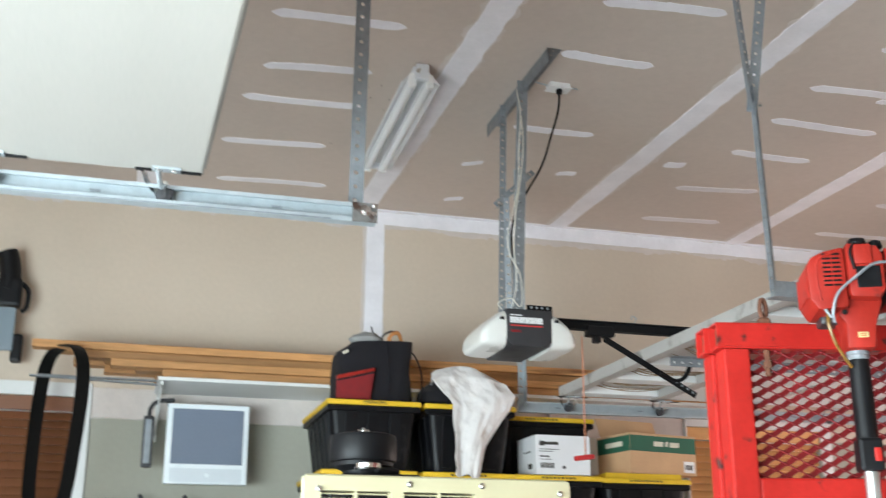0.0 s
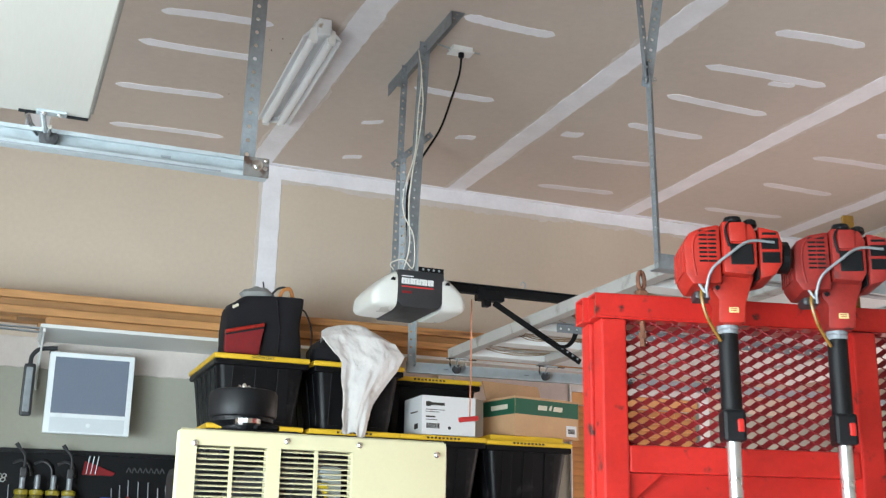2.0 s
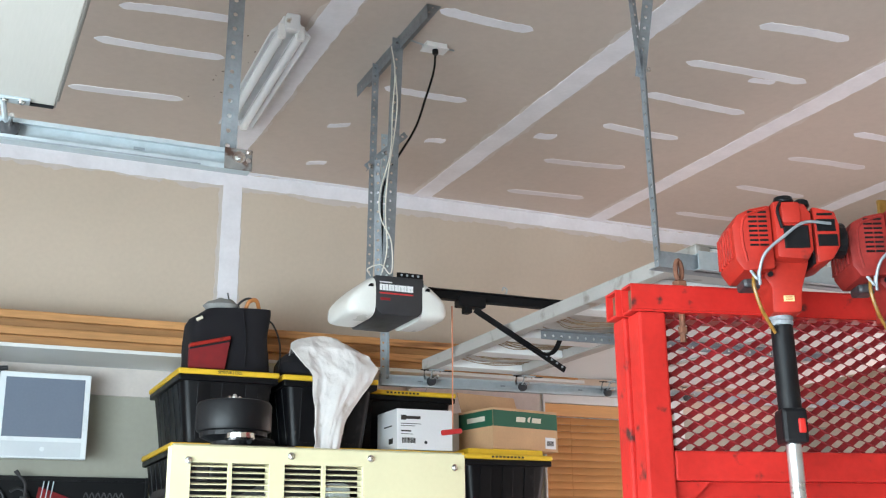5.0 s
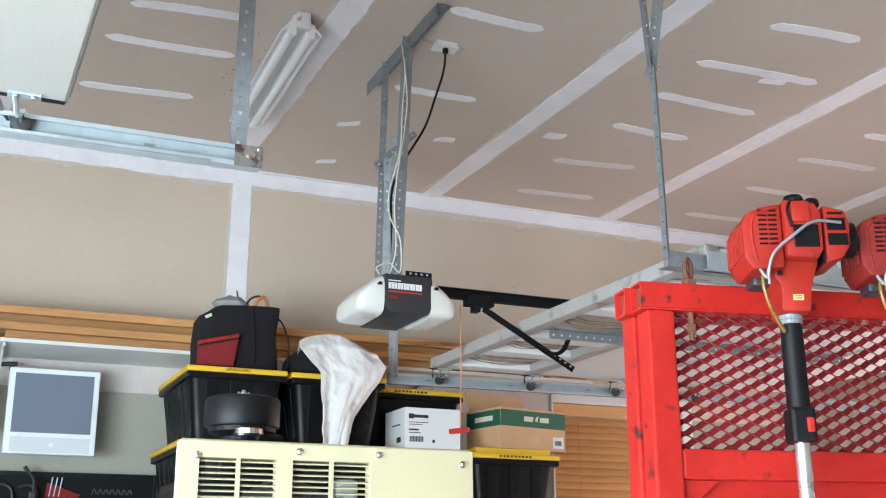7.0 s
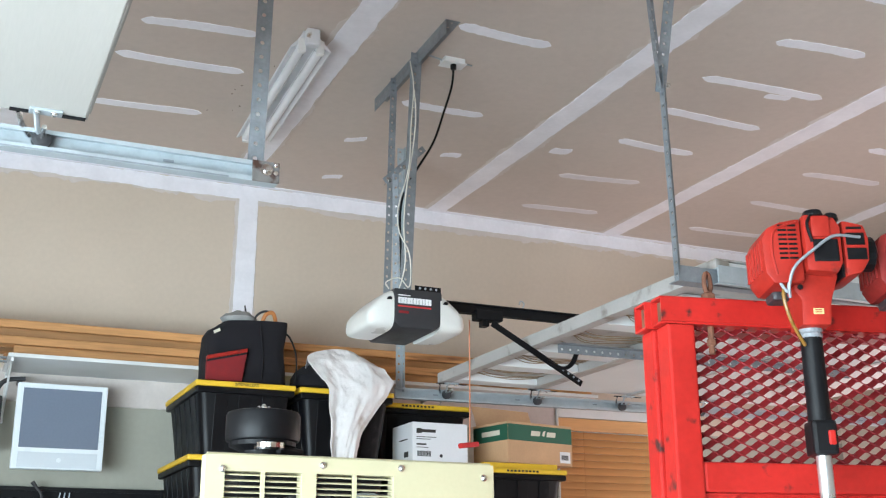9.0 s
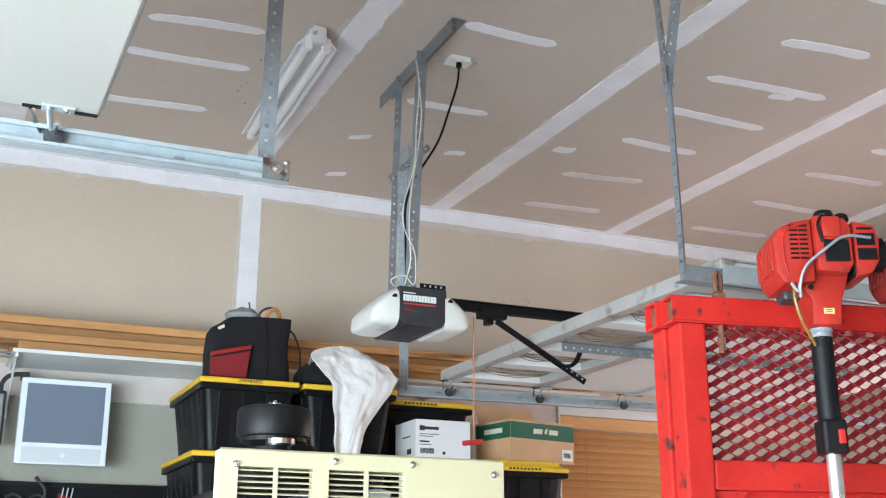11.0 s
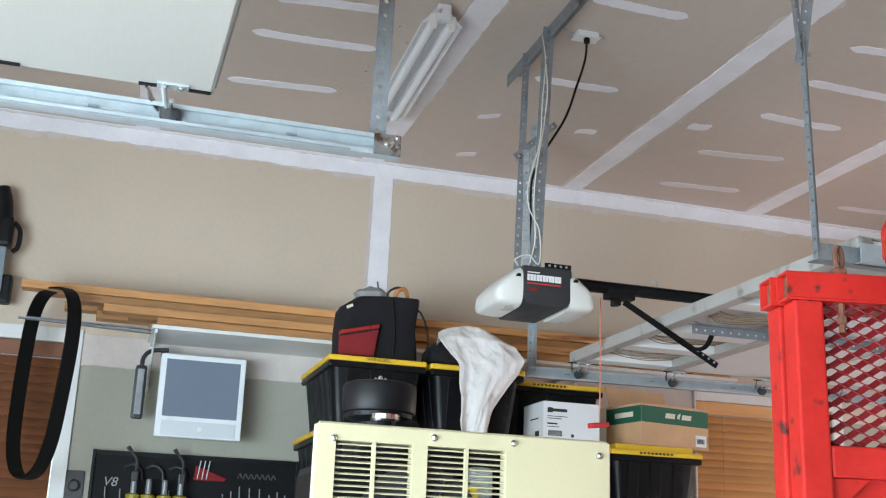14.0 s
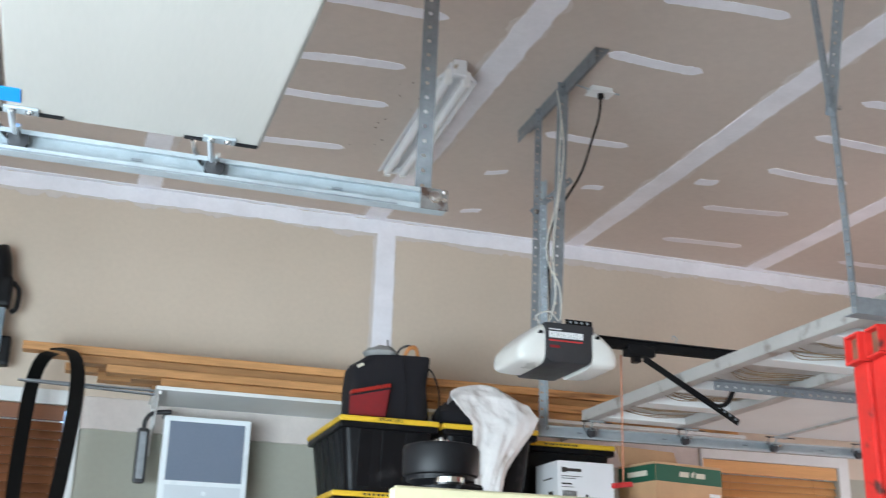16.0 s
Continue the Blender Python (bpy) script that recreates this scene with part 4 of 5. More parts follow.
posts = [0.0, SP, 2 * SP, 3 * SP]
for u in posts:
    tube_sq("post", u, u + 0.052, 0.0, 0.05, 0.0, ZT - 0.051)
tube_sq("rear_post", -0.006, 0.044, 0.056, 0.106, 0.0, ZT - 0.051)
for nm, y0, xe in (("top_rail", 0.0, LEN), ("rear_rail", 0.056, 0.9)):
    x0 = -0.010 if y0 == 0 else -0.018
    own = bmesh.new()
    ring = [[(0, 0), (0.05, 0), (0.05, 0.05), (0, 0.05)], [(0.004, 0.004), (0.046, 0.004), (0.046, 0.046), (0.004, 0.046)]]
    vo = [[own.verts.new((x, y0 + u, ZT - 0.05 + v)) for u, v in ring[0]] for x in (x0, xe)]
    vi = [[own.verts.new((x, y0 + u, ZT - 0.05 + v)) for u, v in ring[1]] for x in (x0, x0 + 0.3)]
    for k in range(4):
        j = (k + 1) % 4
        own.faces.new((vo[0][k], vo[0][j], vo[1][j], vo[1][k])), own.faces.new((vi[0][k], vi[0][j], vi[1][j], vi[1][k])), own.faces.new((vo[0][k], vo[0][j], vi[0][j], vi[0][k]))
    own.faces.new(vo[1]), own.faces.new(vi[1])
    bmesh.ops.bevel(own, geom=[e for e in own.edges if abs(e.verts[0].co.x - e.verts[1].co.x) > 1], offset=0.004, segments=2, affect="EDGES")
    part(nm, own, RED_ST, gate, "open-ended square tube rail")
    # added rusty plate darkens the hollow end, as shade does inside the tube
    part("rail_inside", box(x0 + 0.012, x0 + 0.014, y0 + 0.005, y0 + 0.045, ZT - 0.045, ZT - 0.005), RUST, gate, "rust-brown plate set in the tube end for its dark shaded inside")
for a, b in zip(posts, posts[1:]):
    tube_sq("middle_rail", a + 0.052, b, 0.002, 0.048, 1.560, 1.612)
    part("lower_plate", box(a + 0.055, b - 0.003, 0.03, 0.034, 0.15, 1.560), RED_ST, gate)
    part("gusset", prism([(a + 0.052, 1.559), (a + 0.12, 1.559), (a + 0.052, 1.50)], "y", 0.012, 0.018), RED_ST, gate)
    # expanded metal
    own = bmesh.new()
    x0, x1, z0, z1 = a + 0.045, b + 0.008, 1.602, ZT - 0.045
    pw, ph = 0.0445, 0.0215
    for j in range(int((z1 - z0) / (ph / 2)) + 1):
        strand(own, x0, x1, z0 + j * ph / 2, pw, ph / 4, j % 2)
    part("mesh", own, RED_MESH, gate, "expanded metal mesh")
for u in (posts[0] + 0.03, posts[1] + 0.03):
    bolt(gate, (u, 0.0, 1.475), (0, -1, 0), 0.008)
eye = part("eyebolt", tube([(0.092, 0.02, ZT - 0.10), (0.092, 0.02, ZT + 0.015)], 0.006, 8), RUST, gate, "rusty eye bolt with nut")
part("ring", tube([(0.092 + 0.008 * math.sin(2 * math.pi * k / 16), 0.02 + 0.004 * math.sin(2 * math.pi * k / 16), ZT + 0.032 - 0.019 * math.cos(2 * math.pi * k / 16)) for k in range(17)], 0.0046, 8), RUST, eye)
part("nut", lathe(((0.014, 0), (0.014, 0.01), (0.008, 0.014)), 6, pose(0.092, 0.02, ZT)), RUST, eye)
part("lower_nut", lathe(((0.009, 0), (0.009, 0.012)), 6, pose(0.092, 0.02, ZT - 0.085)), RUST, eye)


# ---- string trimmers ----
def trimmer(m, label, red):
    th = thing("string_trimmer", m, label, "string trimmer", "string trimmers")
    part("shaft", tube([(0, 0, 0.02), (0, 0, 1.70)], 0.0128, 14), ALU, th, "bare aluminium tube", smooth=True)
    part("grip", tube([(0, 0, 1.64), (0, 0, 1.66), (0, 0, 1.809)], [0.021, 0.0195, 0.0185], 14), BLACK_PL, th, smooth=True)
    trig = part("trigger_housing", box(-0.021, 0.021, -0.023, 0.026, 1.61, 1.668, 0.007), BLACK_PL, th)
    part("switch", box(0.004, 0.016, -0.026, -0.018, 1.626, 1.650, 0.003), RED_ST, trig)
    part("collar", lathe(((0.0180, 1.808), (0.0195, 1.810), (0.0195, 1.815), (0.0185, 1.817), (0.0200, 1.819), (0.0200, 1.824), (0.0185, 1.827)), 20), GALV_D, th, "ribbed steel collar")
    neck = part("neck", prism([(-0.027, 1.822), (0.030, 1.822), (0.034, 1.866), (0.052, 1.918), (0.050, 1.94), (-0.024, 1.94), (-0.038, 1.89), (-0.024, 1.872)], "y", -0.042, 0.04, 0.007), red, th, smooth=True)
    part("caution_label", box(-0.004, 0.016, -0.0435, -0.0415, 1.843, 1.854), LABEL_Y, neck, "worn yellow caution label")
    for k in range(2):
        part("writing_bar", box(-0.001, 0.012, -0.0445, -0.0434, 1.846 + 0.004 * k, 1.8475 + 0.004 * k), red, neck)
    part("starter_cover", prism([(-0.080, 1.897), (-0.094, 1.92), (-0.097, 1.985), (-0.085, 2.008), (-0.058, 2.020), (-0.018, 2.028), (-0.018, 1.90)], "y", -0.062, 0.06, 0.009), red, th, smooth=True)
    for i in range(8):
        for u in (-0.064, -0.045):
            part("vent_slot", box(u, u + 0.0165, -0.0632, -0.061, 1.945 + 0.0092 * i, 1.9488 + 0.0092 * i, 0), BLACK_PL, th)
    part("cover_rim", tube(curve_pts([(-0.072, -0.0615, 1.915), (-0.078, -0.0615, 1.96), (-0.070, -0.0615, 2.002), (-0.026, -0.0615, 2.018)], 5), 0.0028, 6), red, th)
    for i in range(6):
        part("vent_fin", box(-0.0985, -0.094, -0.048 + 0.018 * i, -0.040 + 0.018 * i, 1.925, 1.985, 0.001), red, th)
    part("cylinder_cover", prism([(-0.016, 1.92), (0.044, 1.915), (0.055, 1.935), (0.056, 2.005), (0.045, 2.026), (-0.016, 2.032)], "y", -0.072, 0.06, 0.008), red, th, smooth=True)
    part("side_window", box(-0.001, 0.047, -0.0735, -0.070, 1.937, 1.981, 0.003), BLACK_PL, th)
    part("plug_cap", box(-0.004, 0.034, -0.078, -0.03, 1.984, 2.028, 0.008), red, th, smooth=True)
    part("plug_lead", tube(curve_pts([(0.0, -0.072, 2.03), (-0.010, -0.075, 2.01), (-0.004, -0.076, 1.975)], 5), 0.003, 6), BLACK_PL, th)
    part("gap", box(0.0565, 0.0605, -0.055, 0.05, 1.912, 2.015), BLACK_PL, th)
    part("air_cover", prism([(0.061, 1.91), (0.092, 1.918), (0.108, 1.942), (0.111, 1.985), (0.104, 2.012), (0.061, 2.022)], "y", -0.064, 0.055, 0.006), red, th, smooth=True)
    for a, b, c, d in ((0.066, 0.104, 1.943, 1.966), (0.066, 0.102, 1.972, 1.996), (0.068, 0.098, 2.003, 2.008)):
        part("opening", box(a, b, -0.0655, -0.063, c, d, 0.001), BLACK_PL, th)
    part("top_bolt", lathe(((0.013, 0), (0.016, 0.004), (0.014, 0.014), (0.008, 0.018)), 14, pose(0.050, -0.035, 2.026)), BLACK_PL, th)
    part("top_knob", lathe(((0.018, 0), (0.02, 0.004), (0.017, 0.012)), 14, pose(0.010, -0.052, 2.030)), BLACK_PL, th)
    part("side_muffler", lathe(((0.022, 0), (0.034, 0.005), (0.034, 0.026), (0.024, 0.032)), 18, pose(0.104, -0.012, 1.968, 0, 90, 0)), BLACK_PL, th)
    part("fuel_tank", box(-0.066, -0.026, 0.0, 0.055, 1.882, 1.903, 0.008), GREY_PL, th, "fuel tank under the engine")
    part("throttle_cable", tube(curve_pts([(0.092, -0.068, 1.986), (0.037, -0.082, 1.984), (-0.005, -0.084, 1.957), (-0.041, -0.076, 1.927), (-0.052, -0.066, 1.895), (-0.050, -0.055, 1.872)], 6), 0.0030, 8), GALV_D, th, "grey sheathed throttle cable")
    part("fuel_hose", tube(curve_pts([(-0.060, -0.055, 1.895), (-0.063, -0.058, 1.868), (-0.052, -0.050, 1.832), (-0.036, -0.036, 1.808), (-0.020, -0.022, 1.788)], 5), 0.0036, 8), AMBER, th, "amber fuel hose")
    part("hose_clip", tube(curve_pts([(-0.066, -0.055, 1.900), (-0.056, -0.060, 1.882), (-0.050, -0.056, 1.90)], 4), 0.0032, 8), GALV_D, th)
    part("mount_screw", lathe(((0.005, 0), (0.005, 0.004)), 8, pose(-0.028, -0.050, 1.893, 90, 0, 0)), BLACK_PL, th)
    keep = ("shaft", "grip", "trigger", "collar", "switch")
    shrink = Matrix.Translation((0, 0, 1.838)) @ Matrix.Diagonal((0.88, 0.88, 0.90, 1)) @ Matrix.Translation((0, 0, -1.838))
    for o in th.children_recursive:
        if not o.name.startswith(keep):
            o.data.transform(shrink)
    part("clamp", lathe(((0.02, 1.49), (0.024, 1.495), (0.024, 1.505), (0.02, 1.51)), 14), BLACK_PL, th)
    part("gear_head", box(-0.03, 0.03, -0.04, 0.05, 0.0, 0.06, 0.015), BLACK_PL, th)
    return th


trimmer(pose(-1.253, -4.381, 0.0, -1.0, 0, -24), "red two-stroke string trimmer stood engine-up against the gate", RED_PL)
trimmer(pose(-1.046, -4.424, 0.0, -1.0, 0.2, -26), "worn red two-stroke string trimmer stood engine-up beside another", RED_WORN)

# ---- tool bag on a tote ----
def soften(bm, cuts, amp, scale, seed):
    """Subdivides and pushes points about, for cloth and soft goods."""
    bmesh.ops.subdivide_edges(bm, edges=bm.edges[:], cuts=cuts, use_grid_fill=True)
    bmesh.ops.triangulate(bm, faces=[f for f in bm.faces if len(f.verts) > 4])
    bm.normal_update()
    for v in bm.verts:
        v.co += v.normal * amp * noise.noise(v.co * scale + Vector((seed, seed * 2, 0)))
    return bm


bag = thing("tool_bag", pose(-1.340, -0.82, 2.276) @ Matrix.Diagonal((1.0, 1.0, 1.12, 1.0)), "black canvas tool bag with a red pocket, stuffed, on a tote", "tool bag")
own = bmesh.new()
rings = []
for k in range(13):
    t = k / 12
    zz = 0.265 * t
    hw = 0.194 - 0.008 * math.sin(3.1 * t)
    left = 0.0 if t < 0.72 else 0.085 * ((t - 0.72) / 0.28) ** 1.3
    hd = 0.11 - 0.03 * t
    ring = []
    for j in range(28):
        a = 2 * math.pi * j / 28
        cx, cy = math.copysign(abs(math.cos(a)) ** 0.45, math.cos(a)), math.copysign(abs(math.sin(a)) ** 0.5, math.sin(a))
        x = cx * hw if cx > 0 else cx * (hw - left)
        p = Vector((x, cy * hd, zz + (0.008 * cx if t > 0.9 else 0)))
        p += Vector((cx, cy, 0)).normalized() * 0.014 * noise.noise(p * 11)
        ring.append(own.verts.new(p))
    rings.append(ring)
for a, b in zip(rings, rings[1:]):
    for j in range(28):
        own.faces.new((a[j], a[(j + 1) % 28], b[(j + 1) % 28], b[j]))
own.faces.new(rings[0][::-1]), own.faces.new(rings[-1])
part("bag_body", own, BLACK_CLOTH, bag, smooth=True)
part("pocket", soften(prism([(-0.193, 0.004), (-0.030, 0.004), (-0.012, 0.125), (-0.190, 0.085)], "y", -0.128, -0.095, 0.010), 2, 0.006, 20, 3), RED_CLOTH, bag, "dark red outer pocket", smooth=True)
part("pocket_trim", prism([(-0.191, 0.084), (-0.012, 0.124), (-0.012, 0.140), (-0.191, 0.100)], "y", -0.132, -0.094, 0.004), RED_PL, bag, "bright red pocket edge")
part("pocket_gap", prism([(-0.190, 0.076), (-0.014, 0.115), (-0.014, 0.123), (-0.190, 0.083)], "y", -0.130, -0.10), BLACK_CLOTH, bag)
part("tag", join(None, box(-0.015, 0.015, -0.002, 0.002, -0.006, 0.006), pose(-0.150, -0.108, 0.205, 0, -25, 0)), PRINT_W, bag)
part("seam", tube(curve_pts([(0.06, -0.112, 0.02), (0.065, -0.105, 0.12), (0.05, -0.092, 0.25)], 5), 0.003, 6), BLACK_CLOTH, bag)
part("grey_cloth", soften(lathe(((0.02, -0.02), (0.07, 0.0), (0.085, 0.02), (0.06, 0.04), (0.02, 0.05)), 16, pose(-0.03, 0.0, 0.262)), 1, 0.012, 25, 5), mat("grey_glove_cloth", (0.30, 0.30, 0.29), 0.9, var=0.2, scale=20, bump=0.3), bag, "grey work glove sticking out", smooth=True)
part("orange_cord", tube(curve_pts([(0.07, -0.03, 0.26), (0.085, -0.05, 0.30), (0.12, -0.04, 0.312), (0.14, -0.02, 0.285), (0.15, 0.0, 0.26)], 6), 0.009, 8), mat("orange_cord", (0.55, 0.22, 0.06), 0.6), bag, "orange cord")
part("green_cord", tube(curve_pts([(0.02, -0.04, 0.26), (0.05, -0.05, 0.30), (0.09, -0.05, 0.315), (0.13, -0.03, 0.30), (0.16, 0.0, 0.25)], 6), 0.005, 8), GREY_PL, bag)
part("wire", tube(curve_pts([(0.0, -0.02, 0.27), (-0.005, -0.03, 0.31), (-0.01, -0.03, 0.335)], 5), 0.0035, 6), GREY_PL, bag)
part("cable_loop", tube(curve_pts([(0.165, -0.05, 0.235), (0.20, -0.06, 0.21), (0.232, -0.06, 0.14), (0.235, -0.06, 0.06), (0.225, -0.05, 0.004)], 6), 0.004, 6), RUBBER, bag)

# ---- draped rag ----
rag = bmesh.new()
NU, NV = 90, 110
# along the cloth: edge x and z at one side, x and z at the other, and y
DRAPE = ((0.0, -1.03, 2.36, -0.86, 2.36, -0.74), (0.12, -1.055, 2.405, -0.85, 2.415, -0.88), (0.22, -1.085, 2.412, -0.80, 2.41, -0.985), (0.32, -1.10, 2.375, -0.73, 2.365, -1.03),
         (0.42, -1.05, 2.315, -0.69, 2.305, -1.042), (0.50, -1.005, 2.26, -0.715, 2.245, -1.04), (0.62, -0.995, 2.17, -0.765, 2.175, -1.036), (0.76, -0.987, 2.07, -0.835, 2.075, -1.034),
         (0.90, -0.99, 1.98, -0.862, 1.985, -1.033), (1.0, -0.99, 1.935, -0.875, 1.915, -1.033))
DRAPE_T = [k[0] for k in DRAPE]
grid = []
for j in range(NV + 1):
    v = j / NV
    lx, lz, rx, rz, cy = (float(np.interp(v, DRAPE_T, [k[i] for k in DRAPE])) for i in (1, 2, 3, 4, 5))
    row = []
    front = min(1, max(0, (v - 0.2) / 0.25))
    for i in range(NU + 1):
        u = i / NU
        w = u + 0.10 * noise.noise((u * 2, v * 2.5, 6))
        hang = 0.016 * math.cos(2 * math.pi * (1.15 * w + 0.25)) + 0.006 * math.cos(2 * math.pi * (2.6 * w - 0.45 * v + 0.1)) + 0.002 * math.cos(2 * math.pi * (5.1 * w + 0.8 * v))
        hang = hang * front * (0.45 + 0.75 * v) + 0.016 * noise.noise((u * 2.2, v * 4.0, 2))
        hang += 0.020 * (0.25 - abs(noise.noise((u * 2.6 + 0.8 * v, v * 2.2, 9)))) * min(1, v * 3) + 0.008 * (0.2 - abs(noise.noise((u * 4.5 - 1.6 * v, v * 5.0, 3))))
        crown = 0.045 * (4 * u * (1 - u)) ** 0.8 * (1 - front)
        hem = 0.02 * noise.noise((u * 3.3, 4, 1)) * max(0, v - 0.7) * 3
        edge = 0.008 * noise.noise((v * 9, 1 if u > 0.5 else 7, 0)) * abs(2 * u - 1)
        p = Vector((lx + (rx - lx) * u + edge, cy - 0.022 * front - hang, lz + (rz - lz) * u + crown + hem))
        p += Vector((0, -1, 0.3)) * (0.007 * noise.noise(p * 14) + 0.004 * noise.noise(p * 34) + 0.0015 * noise.noise(p * 80))
        row.append(rag.verts.new(p))
    grid.append(row)
for a, b in zip(grid, grid[1:]):
    for i in range(NU):
        rag.faces.new((a[i], a[i + 1], b[i + 1], b[i]))
cloth = part("rag", rag, RAG, smooth=True)
sol = cloth.modifiers.new("thickness", "SOLIDIFY")
sol.thickness = 0.004
tagged(cloth, "stained white cotton shirt rag draped down over a tote", "rag")
lump = part("black_jacket", soften(lathe(((0.12, 0.0), (0.15, 0.02), (0.14, 0.07), (0.09, 0.12), (0.03, 0.14)), 18, pose(-0.96, -0.78, 2.276)), 1, 0.02, 12, 2), BLACK_CLOTH, smooth=True)
tagged(lump, "crumpled black cloth under a white rag on a tote", "cloth")

# ---- tool board, torches and small tools ----
board = thing("tool_board", pose(-2.015, -0.012, 1.30), "black wall-mounted tool board with hanging hand tools", "tool board")
part("panel", box(-0.50, 0.50, -0.008, 0.012, 0.0, 0.575, 0.003), BOARD, board)
part("top_lip", box(-0.50, 0.50, -0.016, -0.008, 0.555, 0.575, 0.002), BLACK_PL, board)
part("frame_side", box(-0.505, -0.49, -0.02, -0.0085, 0.0, 0.577, 0.002), BLACK_PL, board)
part("frame_side", box(0.49, 0.505, -0.02, -0.0085, 0.0, 0.577, 0.002), BLACK_PL, board)
part("ledge", box(-0.50, 0.50, -0.15, -0.02, 0.14, 0.155, 0.003), BOARD, board)
text_part("V8", 0.062, pose(-0.41, -0.0095, 0.425, 90, 0, 0), mat("pale_print", (0.35, 0.35, 0.34), 0.6), board, shear=0.2)
logo = bmesh.new()
for k in range(7):
    tube(curve_pts([(0.20 + 0.028 * k, -0.010, 0.475), (0.21 + 0.028 * k, -0.010, 0.50), (0.222 + 0.028 * k, -0.010, 0.478)], 4), 0.003, 6, logo)
part("pale_mark", logo, GREY_PL, board, "plain pale brand shape")
rng = random.Random(4)
for k in range(3):
    u = 0.0 + 0.022 * k
    rod = part("hex_key", tube([(u + 0.012, -0.024, 0.55), (u, -0.024, 0.46)], 0.003, 6), GALV, board)
for k, u in enumerate((-0.43, -0.36, -0.24, -0.13, 0.13, 0.17, 0.21, 0.26, 0.31, 0.36, 0.40, 0.44)):
    top = 0.42 + rng.uniform(-0.03, 0.02)
    d = part("screwdriver", tube([(u, -0.03, top), (u + 0.004, -0.03, top - 0.08)], 0.003, 8), GALV_D, board)
    part("handle", tube([(u + 0.004, -0.03, top - 0.08), (u + 0.004, -0.03, top - 0.09), (u + 0.006, -0.03, top - 0.17), (u + 0.006, -0.03, top - 0.18)], [0.006, 0.012, 0.012, 0.008], 10), (RED_CLOTH, BLACK_PL, GREY_PL, BLUE_PL, BLACK_PL, RED_CLOTH)[k % 6], d)
for k, u in enumerate((-0.30, -0.20, -0.09)):
    part("plier_jaw", tube(curve_pts([(u - 0.05, -0.03, 0.50), (u - 0.01, -0.03, 0.515), (u + 0.03, -0.03, 0.49), (u + 0.04, -0.03, 0.44)], 5), 0.009, 8, flat=0.6), GREY_PL, board, "dark steel pliers")
wedge = part("red_scraper", prism([(-0.02, 0.455), (0.13, 0.455), (0.145, 0.47), (0.05, 0.505), (-0.01, 0.525)], "y", -0.026, -0.012, 0.004), RED_CLOTH, board, "dark red plastic scraper")


def torch(x, y, nozzle, label, body=None, size=1.0):
    """A small gas torch: cylinder with yellow collar, valve and bent burner tube."""
    th = thing("gas_torch", pose(x, y, 1.455) @ Matrix.Diagonal((1, 1, 0.93, 1)), label, "gas torch", "gas torches")
    # can and collar yellows are darkened for the shadow over the tool ledge
    part("cylinder", lathe(((0.02, 0), (0.034, 0.004), (0.034, 0.19), (0.026, 0.215)), 20), body or mat("dark_yellow_can", (0.10, 0.085, 0.015), 0.4), th, smooth=True)
    part("label_band", lathe(((0.0346, 0.05), (0.0346, 0.14)), 20), GREY_PL, th)
    part("collar", lathe(((0.030, 0.205), (0.034, 0.21), (0.034, 0.228), (0.02, 0.235)), 20), mat("yellow_collar", (0.30, 0.24, 0.015), 0.45), th, "yellow collar")
    part("valve", lathe(((0.014, 0.235), (0.014, 0.30), (0.010, 0.31)), 12), GALV_D, th)
    if nozzle:
        part("burner_tube", tube(curve_pts([(0, 0, 0.30), (0.004, 0, 0.36), (0.0, 0, 0.41), (-0.03, 0.0, 0.45)], 6), 0.007, 10), GREY_PL, th)
        part("nozzle", tube([(-0.028, 0, 0.448), (-0.045, 0.0, 0.47)], [0.009, 0.011], 10), GREY_PL, th)
        part("grip", box(-0.016, 0.016, -0.02, 0.02, 0.295, 0.345, 0.006), GREY_PL, th)
    return th


torch(-2.315, -0.10, True, "gas torch with yellow collar and bent burner on a ledge")
torch(-2.245, -0.10, False, "yellow gas cylinder with printed label on a ledge")
torch(-2.17, -0.10, False, "dark gas cylinder on a ledge", BLACK_PL)
torch(-2.095, -0.10, True, "silver gas torch with yellow collar and bent burner", GALV_D)
can = thing("spray_can", pose(-1.915, -0.10, 1.455), "blue capped spray can on the tool ledge", "spray can")
part("can", lathe(((0.028, 0), (0.032, 0.004), (0.032, 0.13), (0.024, 0.145)), 20), GREY_PL, can, smooth=True)
part("cap", lathe(((0.029, 0.14), (0.031, 0.145), (0.030, 0.185), (0.026, 0.19)), 20), BLUE_PL, can, "blue plastic cap", smooth=True)
crate = thing("tool_case", pose(-1.66, -0.10, 1.455), "small red handled tool caddy on the ledge", "tool caddy")
part("tray", box(-0.09, 0.09, -0.045, 0.045, 0, 0.10, 0.006), RED_CLOTH, crate)
part("handle", box(-0.085, 0.085, -0.012, 0.012, 0.155, 0.178, 0.008), RED_CLOTH, crate)
for k in range(6):
    part("tool_shaft", tube([(-0.07 + 0.028 * k, 0.02, 0.08), (-0.07 + 0.028 * k, 0.025, 0.17)], 0.006, 8), CARD if k % 2 else CHROME, crate)
pk = thing("packaged_part", pose(-2.60, -0.006, 1.45), "grey blister pack hanging beside the tool board", "package")
part("card", box(-0.055, 0.055, -0.006, 0.002, 0, 0.32, 0.002), GREY_PL, pk)
part("print", box(-0.05, 0.05, -0.0085, -0.006, 0.10, 0.14), mat("blue_print", (0.05, 0.12, 0.2), 0.5), pk)
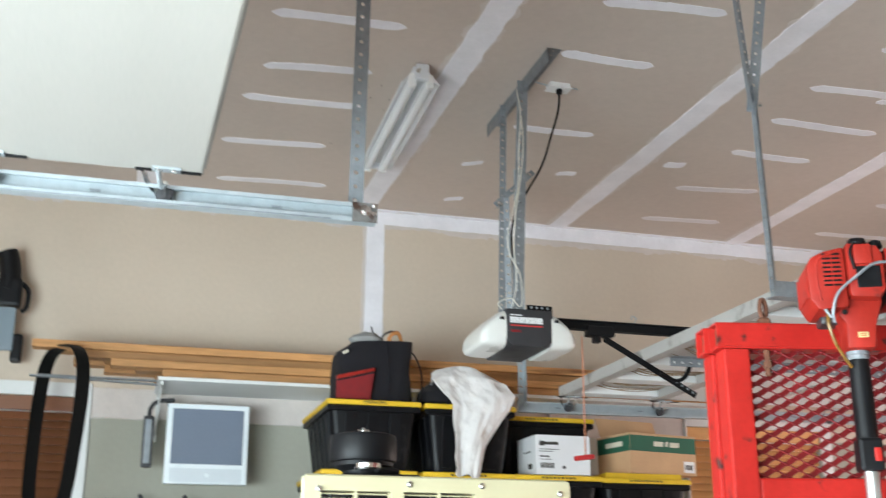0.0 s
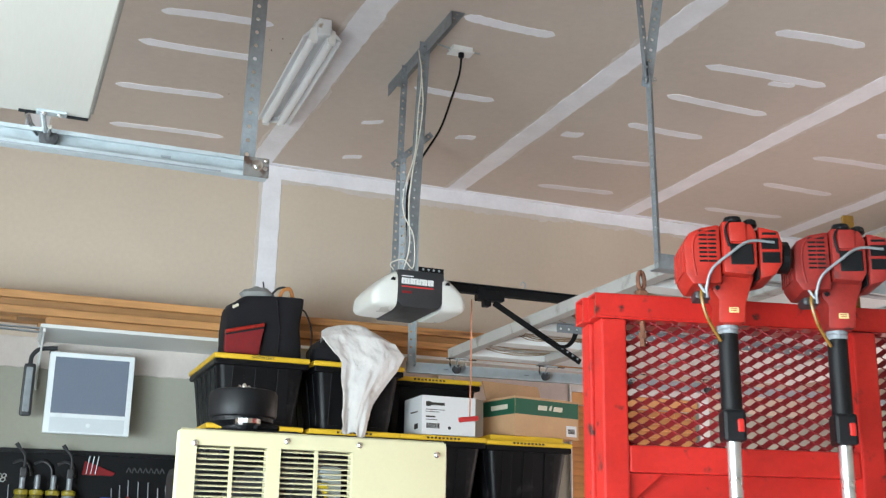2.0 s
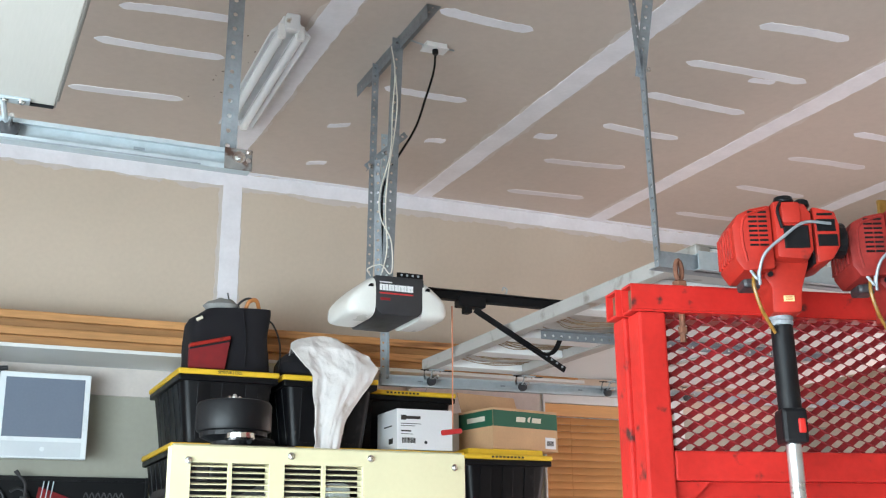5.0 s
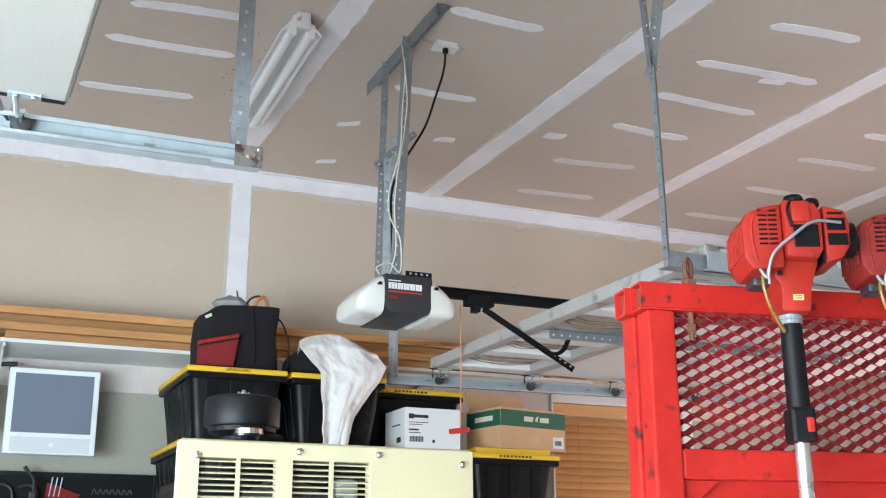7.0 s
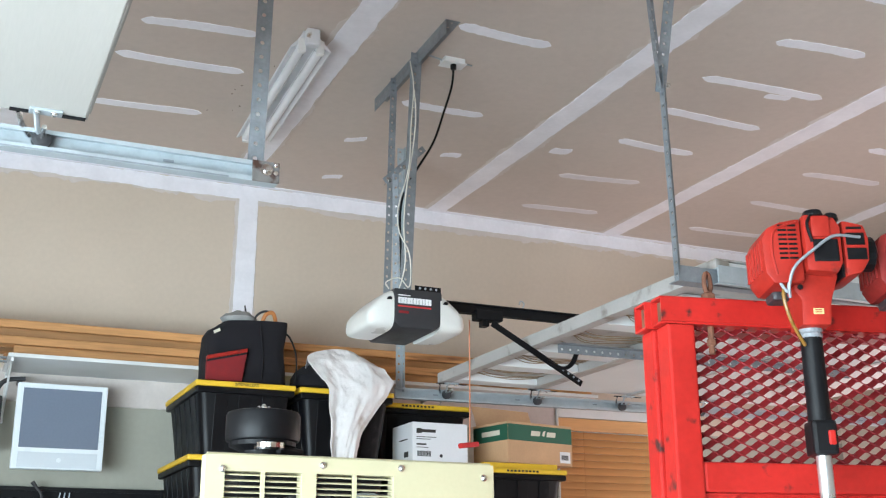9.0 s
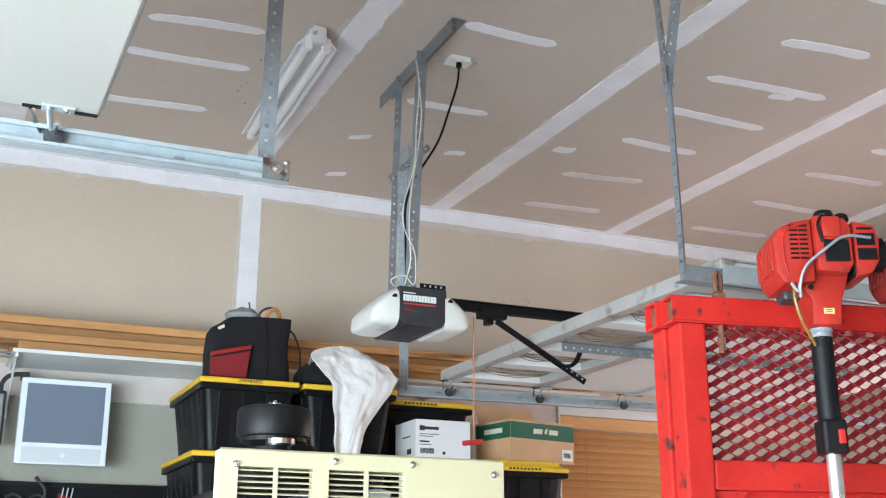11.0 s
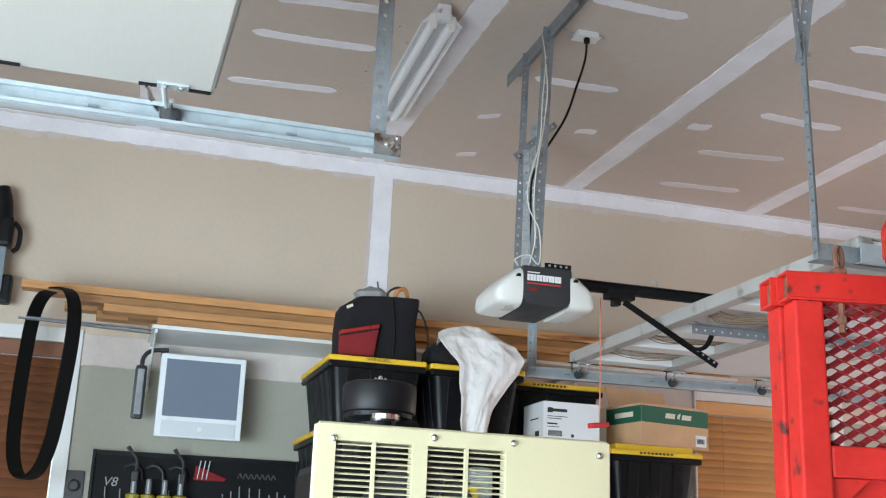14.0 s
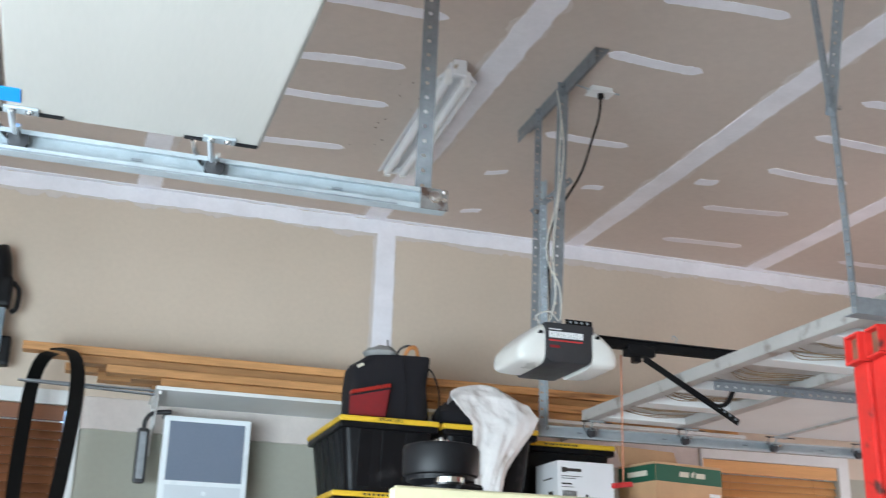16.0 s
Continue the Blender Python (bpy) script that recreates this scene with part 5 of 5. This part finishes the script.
part("blister", lathe(((0.03, 0), (0.028, 0.012), (0.018, 0.018)), 18, pose(0.01, -0.006, 0.25, 90, 0, 0)), GREY_PL, pk)

# ---- drive belt hung on the lumber ----
d, wv = Vector((0.50, -0.866, 0)), Vector((0.866, 0.50, 0))
C = Vector((-2.765, -0.42, 0))
LOOP = ((0.0, 2.662), (-0.10, 2.640), (-0.16, 2.54), (-0.185, 2.34), (-0.195, 2.10), (-0.185, 1.88), (-0.13, 1.745), (-0.04, 1.70), (0.06, 1.745), (0.125, 1.88), (0.16, 2.10), (0.185, 2.35), (0.175, 2.53), (0.11, 2.635), (0.0, 2.662))
pts = curve_pts([C + d * (u * 1.12 - 0.01) + Vector((0, 0, 1.70 + 0.895 * (zz - 1.70))) for u, zz in LOOP], 7)[:-1]
own = bmesh.new()
mid = Vector((C.x, C.y, 2.2))
rings = []
for i, p in enumerate(pts):
    tan = (pts[(i + 1) % len(pts)] - pts[i - 1]).normalized()
    nrm = tan.cross(wv).normalized()
    prof = []
    for k in range(9):
        s = -0.034 + 0.0085 * k
        prof.append((s, -0.003 - (0.0025 if k % 2 else 0)))
    ring = [own.verts.new(p + wv * s + nrm * h) for s, h in prof] + [own.verts.new(p + wv * s + nrm * 0.003) for s in (0.034, -0.034)]
    rings.append(ring)
for i in range(len(rings)):
    a, b = rings[i], rings[(i + 1) % len(rings)]
    for k in range(len(a)):
        own.faces.new((a[k], a[(k + 1) % len(a)], b[(k + 1) % len(a)], b[k]))
tagged(part("drive_belt", own, RUBBER, smooth=True), "black ribbed rubber drive belt looped over lumber ends", "belt")
for k, (za, lab) in enumerate(((2.405, "flat grey metal bar under the lumber"), (2.425, "long grey metal strip under the lumber"))):
    o = part("metal_bar", box(-0.30, 0.30, -0.018, 0.018, 0, 0.006, 0.001), GALV_D)
    o.matrix_world = pose(-2.62 + 0.03 * k, -0.35 + 0.05 * k, za + 0.008, 0, 1.5 - k, 1 - 2 * k)
    tagged(o, lab, "metal bar")
# ---- tool hung high on the wall ----
wt = thing("wall_tool", pose(-3.06, -0.10, 2.54), "black power tool with a blue-grey plate hung on the wall", "power tool")
part("motor", tube(curve_pts([(-0.05, 0, 0.56), (-0.03, 0, 0.50), (-0.02, 0, 0.42), (-0.03, 0, 0.36)], 5), 0.055, 14), BLACK_PL, wt, smooth=True)
part("body", box(-0.07, 0.045, -0.05, 0.05, 0.27, 0.42, 0.018), BLACK_PL, wt)
part("plate", box(-0.06, 0.03, -0.056, -0.03, 0.04, 0.26, 0.006), mat("blue_grey_plastic", (0.20, 0.25, 0.29), 0.45, var=0.1), wt, "blue-grey plate")
part("handle", tube(curve_pts([(0.045, 0, 0.40), (0.075, 0, 0.36), (0.075, 0, 0.28), (0.05, 0, 0.25)], 5), 0.012, 10), BLACK_PL, wt)
part("lower_grip", box(0.02, 0.075, -0.04, 0.04, -0.01, 0.13, 0.014), BLACK_PL, wt)
part("wall_hook", tube([(-0.02, 0.0, 0.45), (-0.02, 0.10, 0.45)], 0.008, 8), GALV, wt)

# ---- wooden stake behind the gate ----
stake = part("wooden_stake", box(-0.013, 0.013, -0.005, 0.005, 0, 2.165, 0.001), AMBER)
stake.matrix_world = pose(-0.735, -4.13, 0, 0, 0, -11)
tagged(stake, "thin amber-brown wooden stake standing behind the gate", "stake")

# ---- trees outside ----
def tree(x, y, h, seed, label):
    rng = random.Random(seed)
    th = thing("tree", pose(x, y, -0.124), label, "tree", "trees outside")
    tr = tube(curve_pts([(0, 0, 0), (0.06, 0.02, h * 0.3), (-0.04, 0.05, h * 0.6), (0.05, 0, h * 0.9)], 4), [0.14 - 0.009 * i for i in range(13)], 8)
    limbs = []
    for k in range(9):
        a, z0 = rng.uniform(0, 6.28), h * rng.uniform(0.25, 0.8)
        e = Vector((math.cos(a) * h * 0.3, math.sin(a) * h * 0.3, z0 + h * 0.15))
        limbs.append(e)
        tube([(0, 0, z0), e * 0.5 + Vector((0, 0, z0 * 0.5)), e], [0.05, 0.03, 0.012], 6, tr)
    part("trunk", tr, BARK, th)
    own = bmesh.new()
    for k in range(2600):
        c = rng.choice(limbs) + Vector((rng.gauss(0, 0.5), rng.gauss(0, 0.5), rng.gauss(0, 0.45)))
        n = Vector((rng.gauss(0, 1), rng.gauss(0, 1), rng.gauss(0, 1))).normalized()
        s = n.orthogonal().normalized() * rng.uniform(0.05, 0.10)
        t = n.cross(s) * 0.5
        own.faces.new([own.verts.new(c + q) for q in (-s, t, s, -t)])
    part("crown", own, LEAF, th)
    return th


tree(7.5, -0.2, 4.2, 1, "leafy green tree in the sunlight outside")
tree(8.5, 2.2, 5.0, 2, "leafy green tree further off outside")
tree(9.0, -3.0, 4.6, 3, "leafy green tree beside the drive outside")
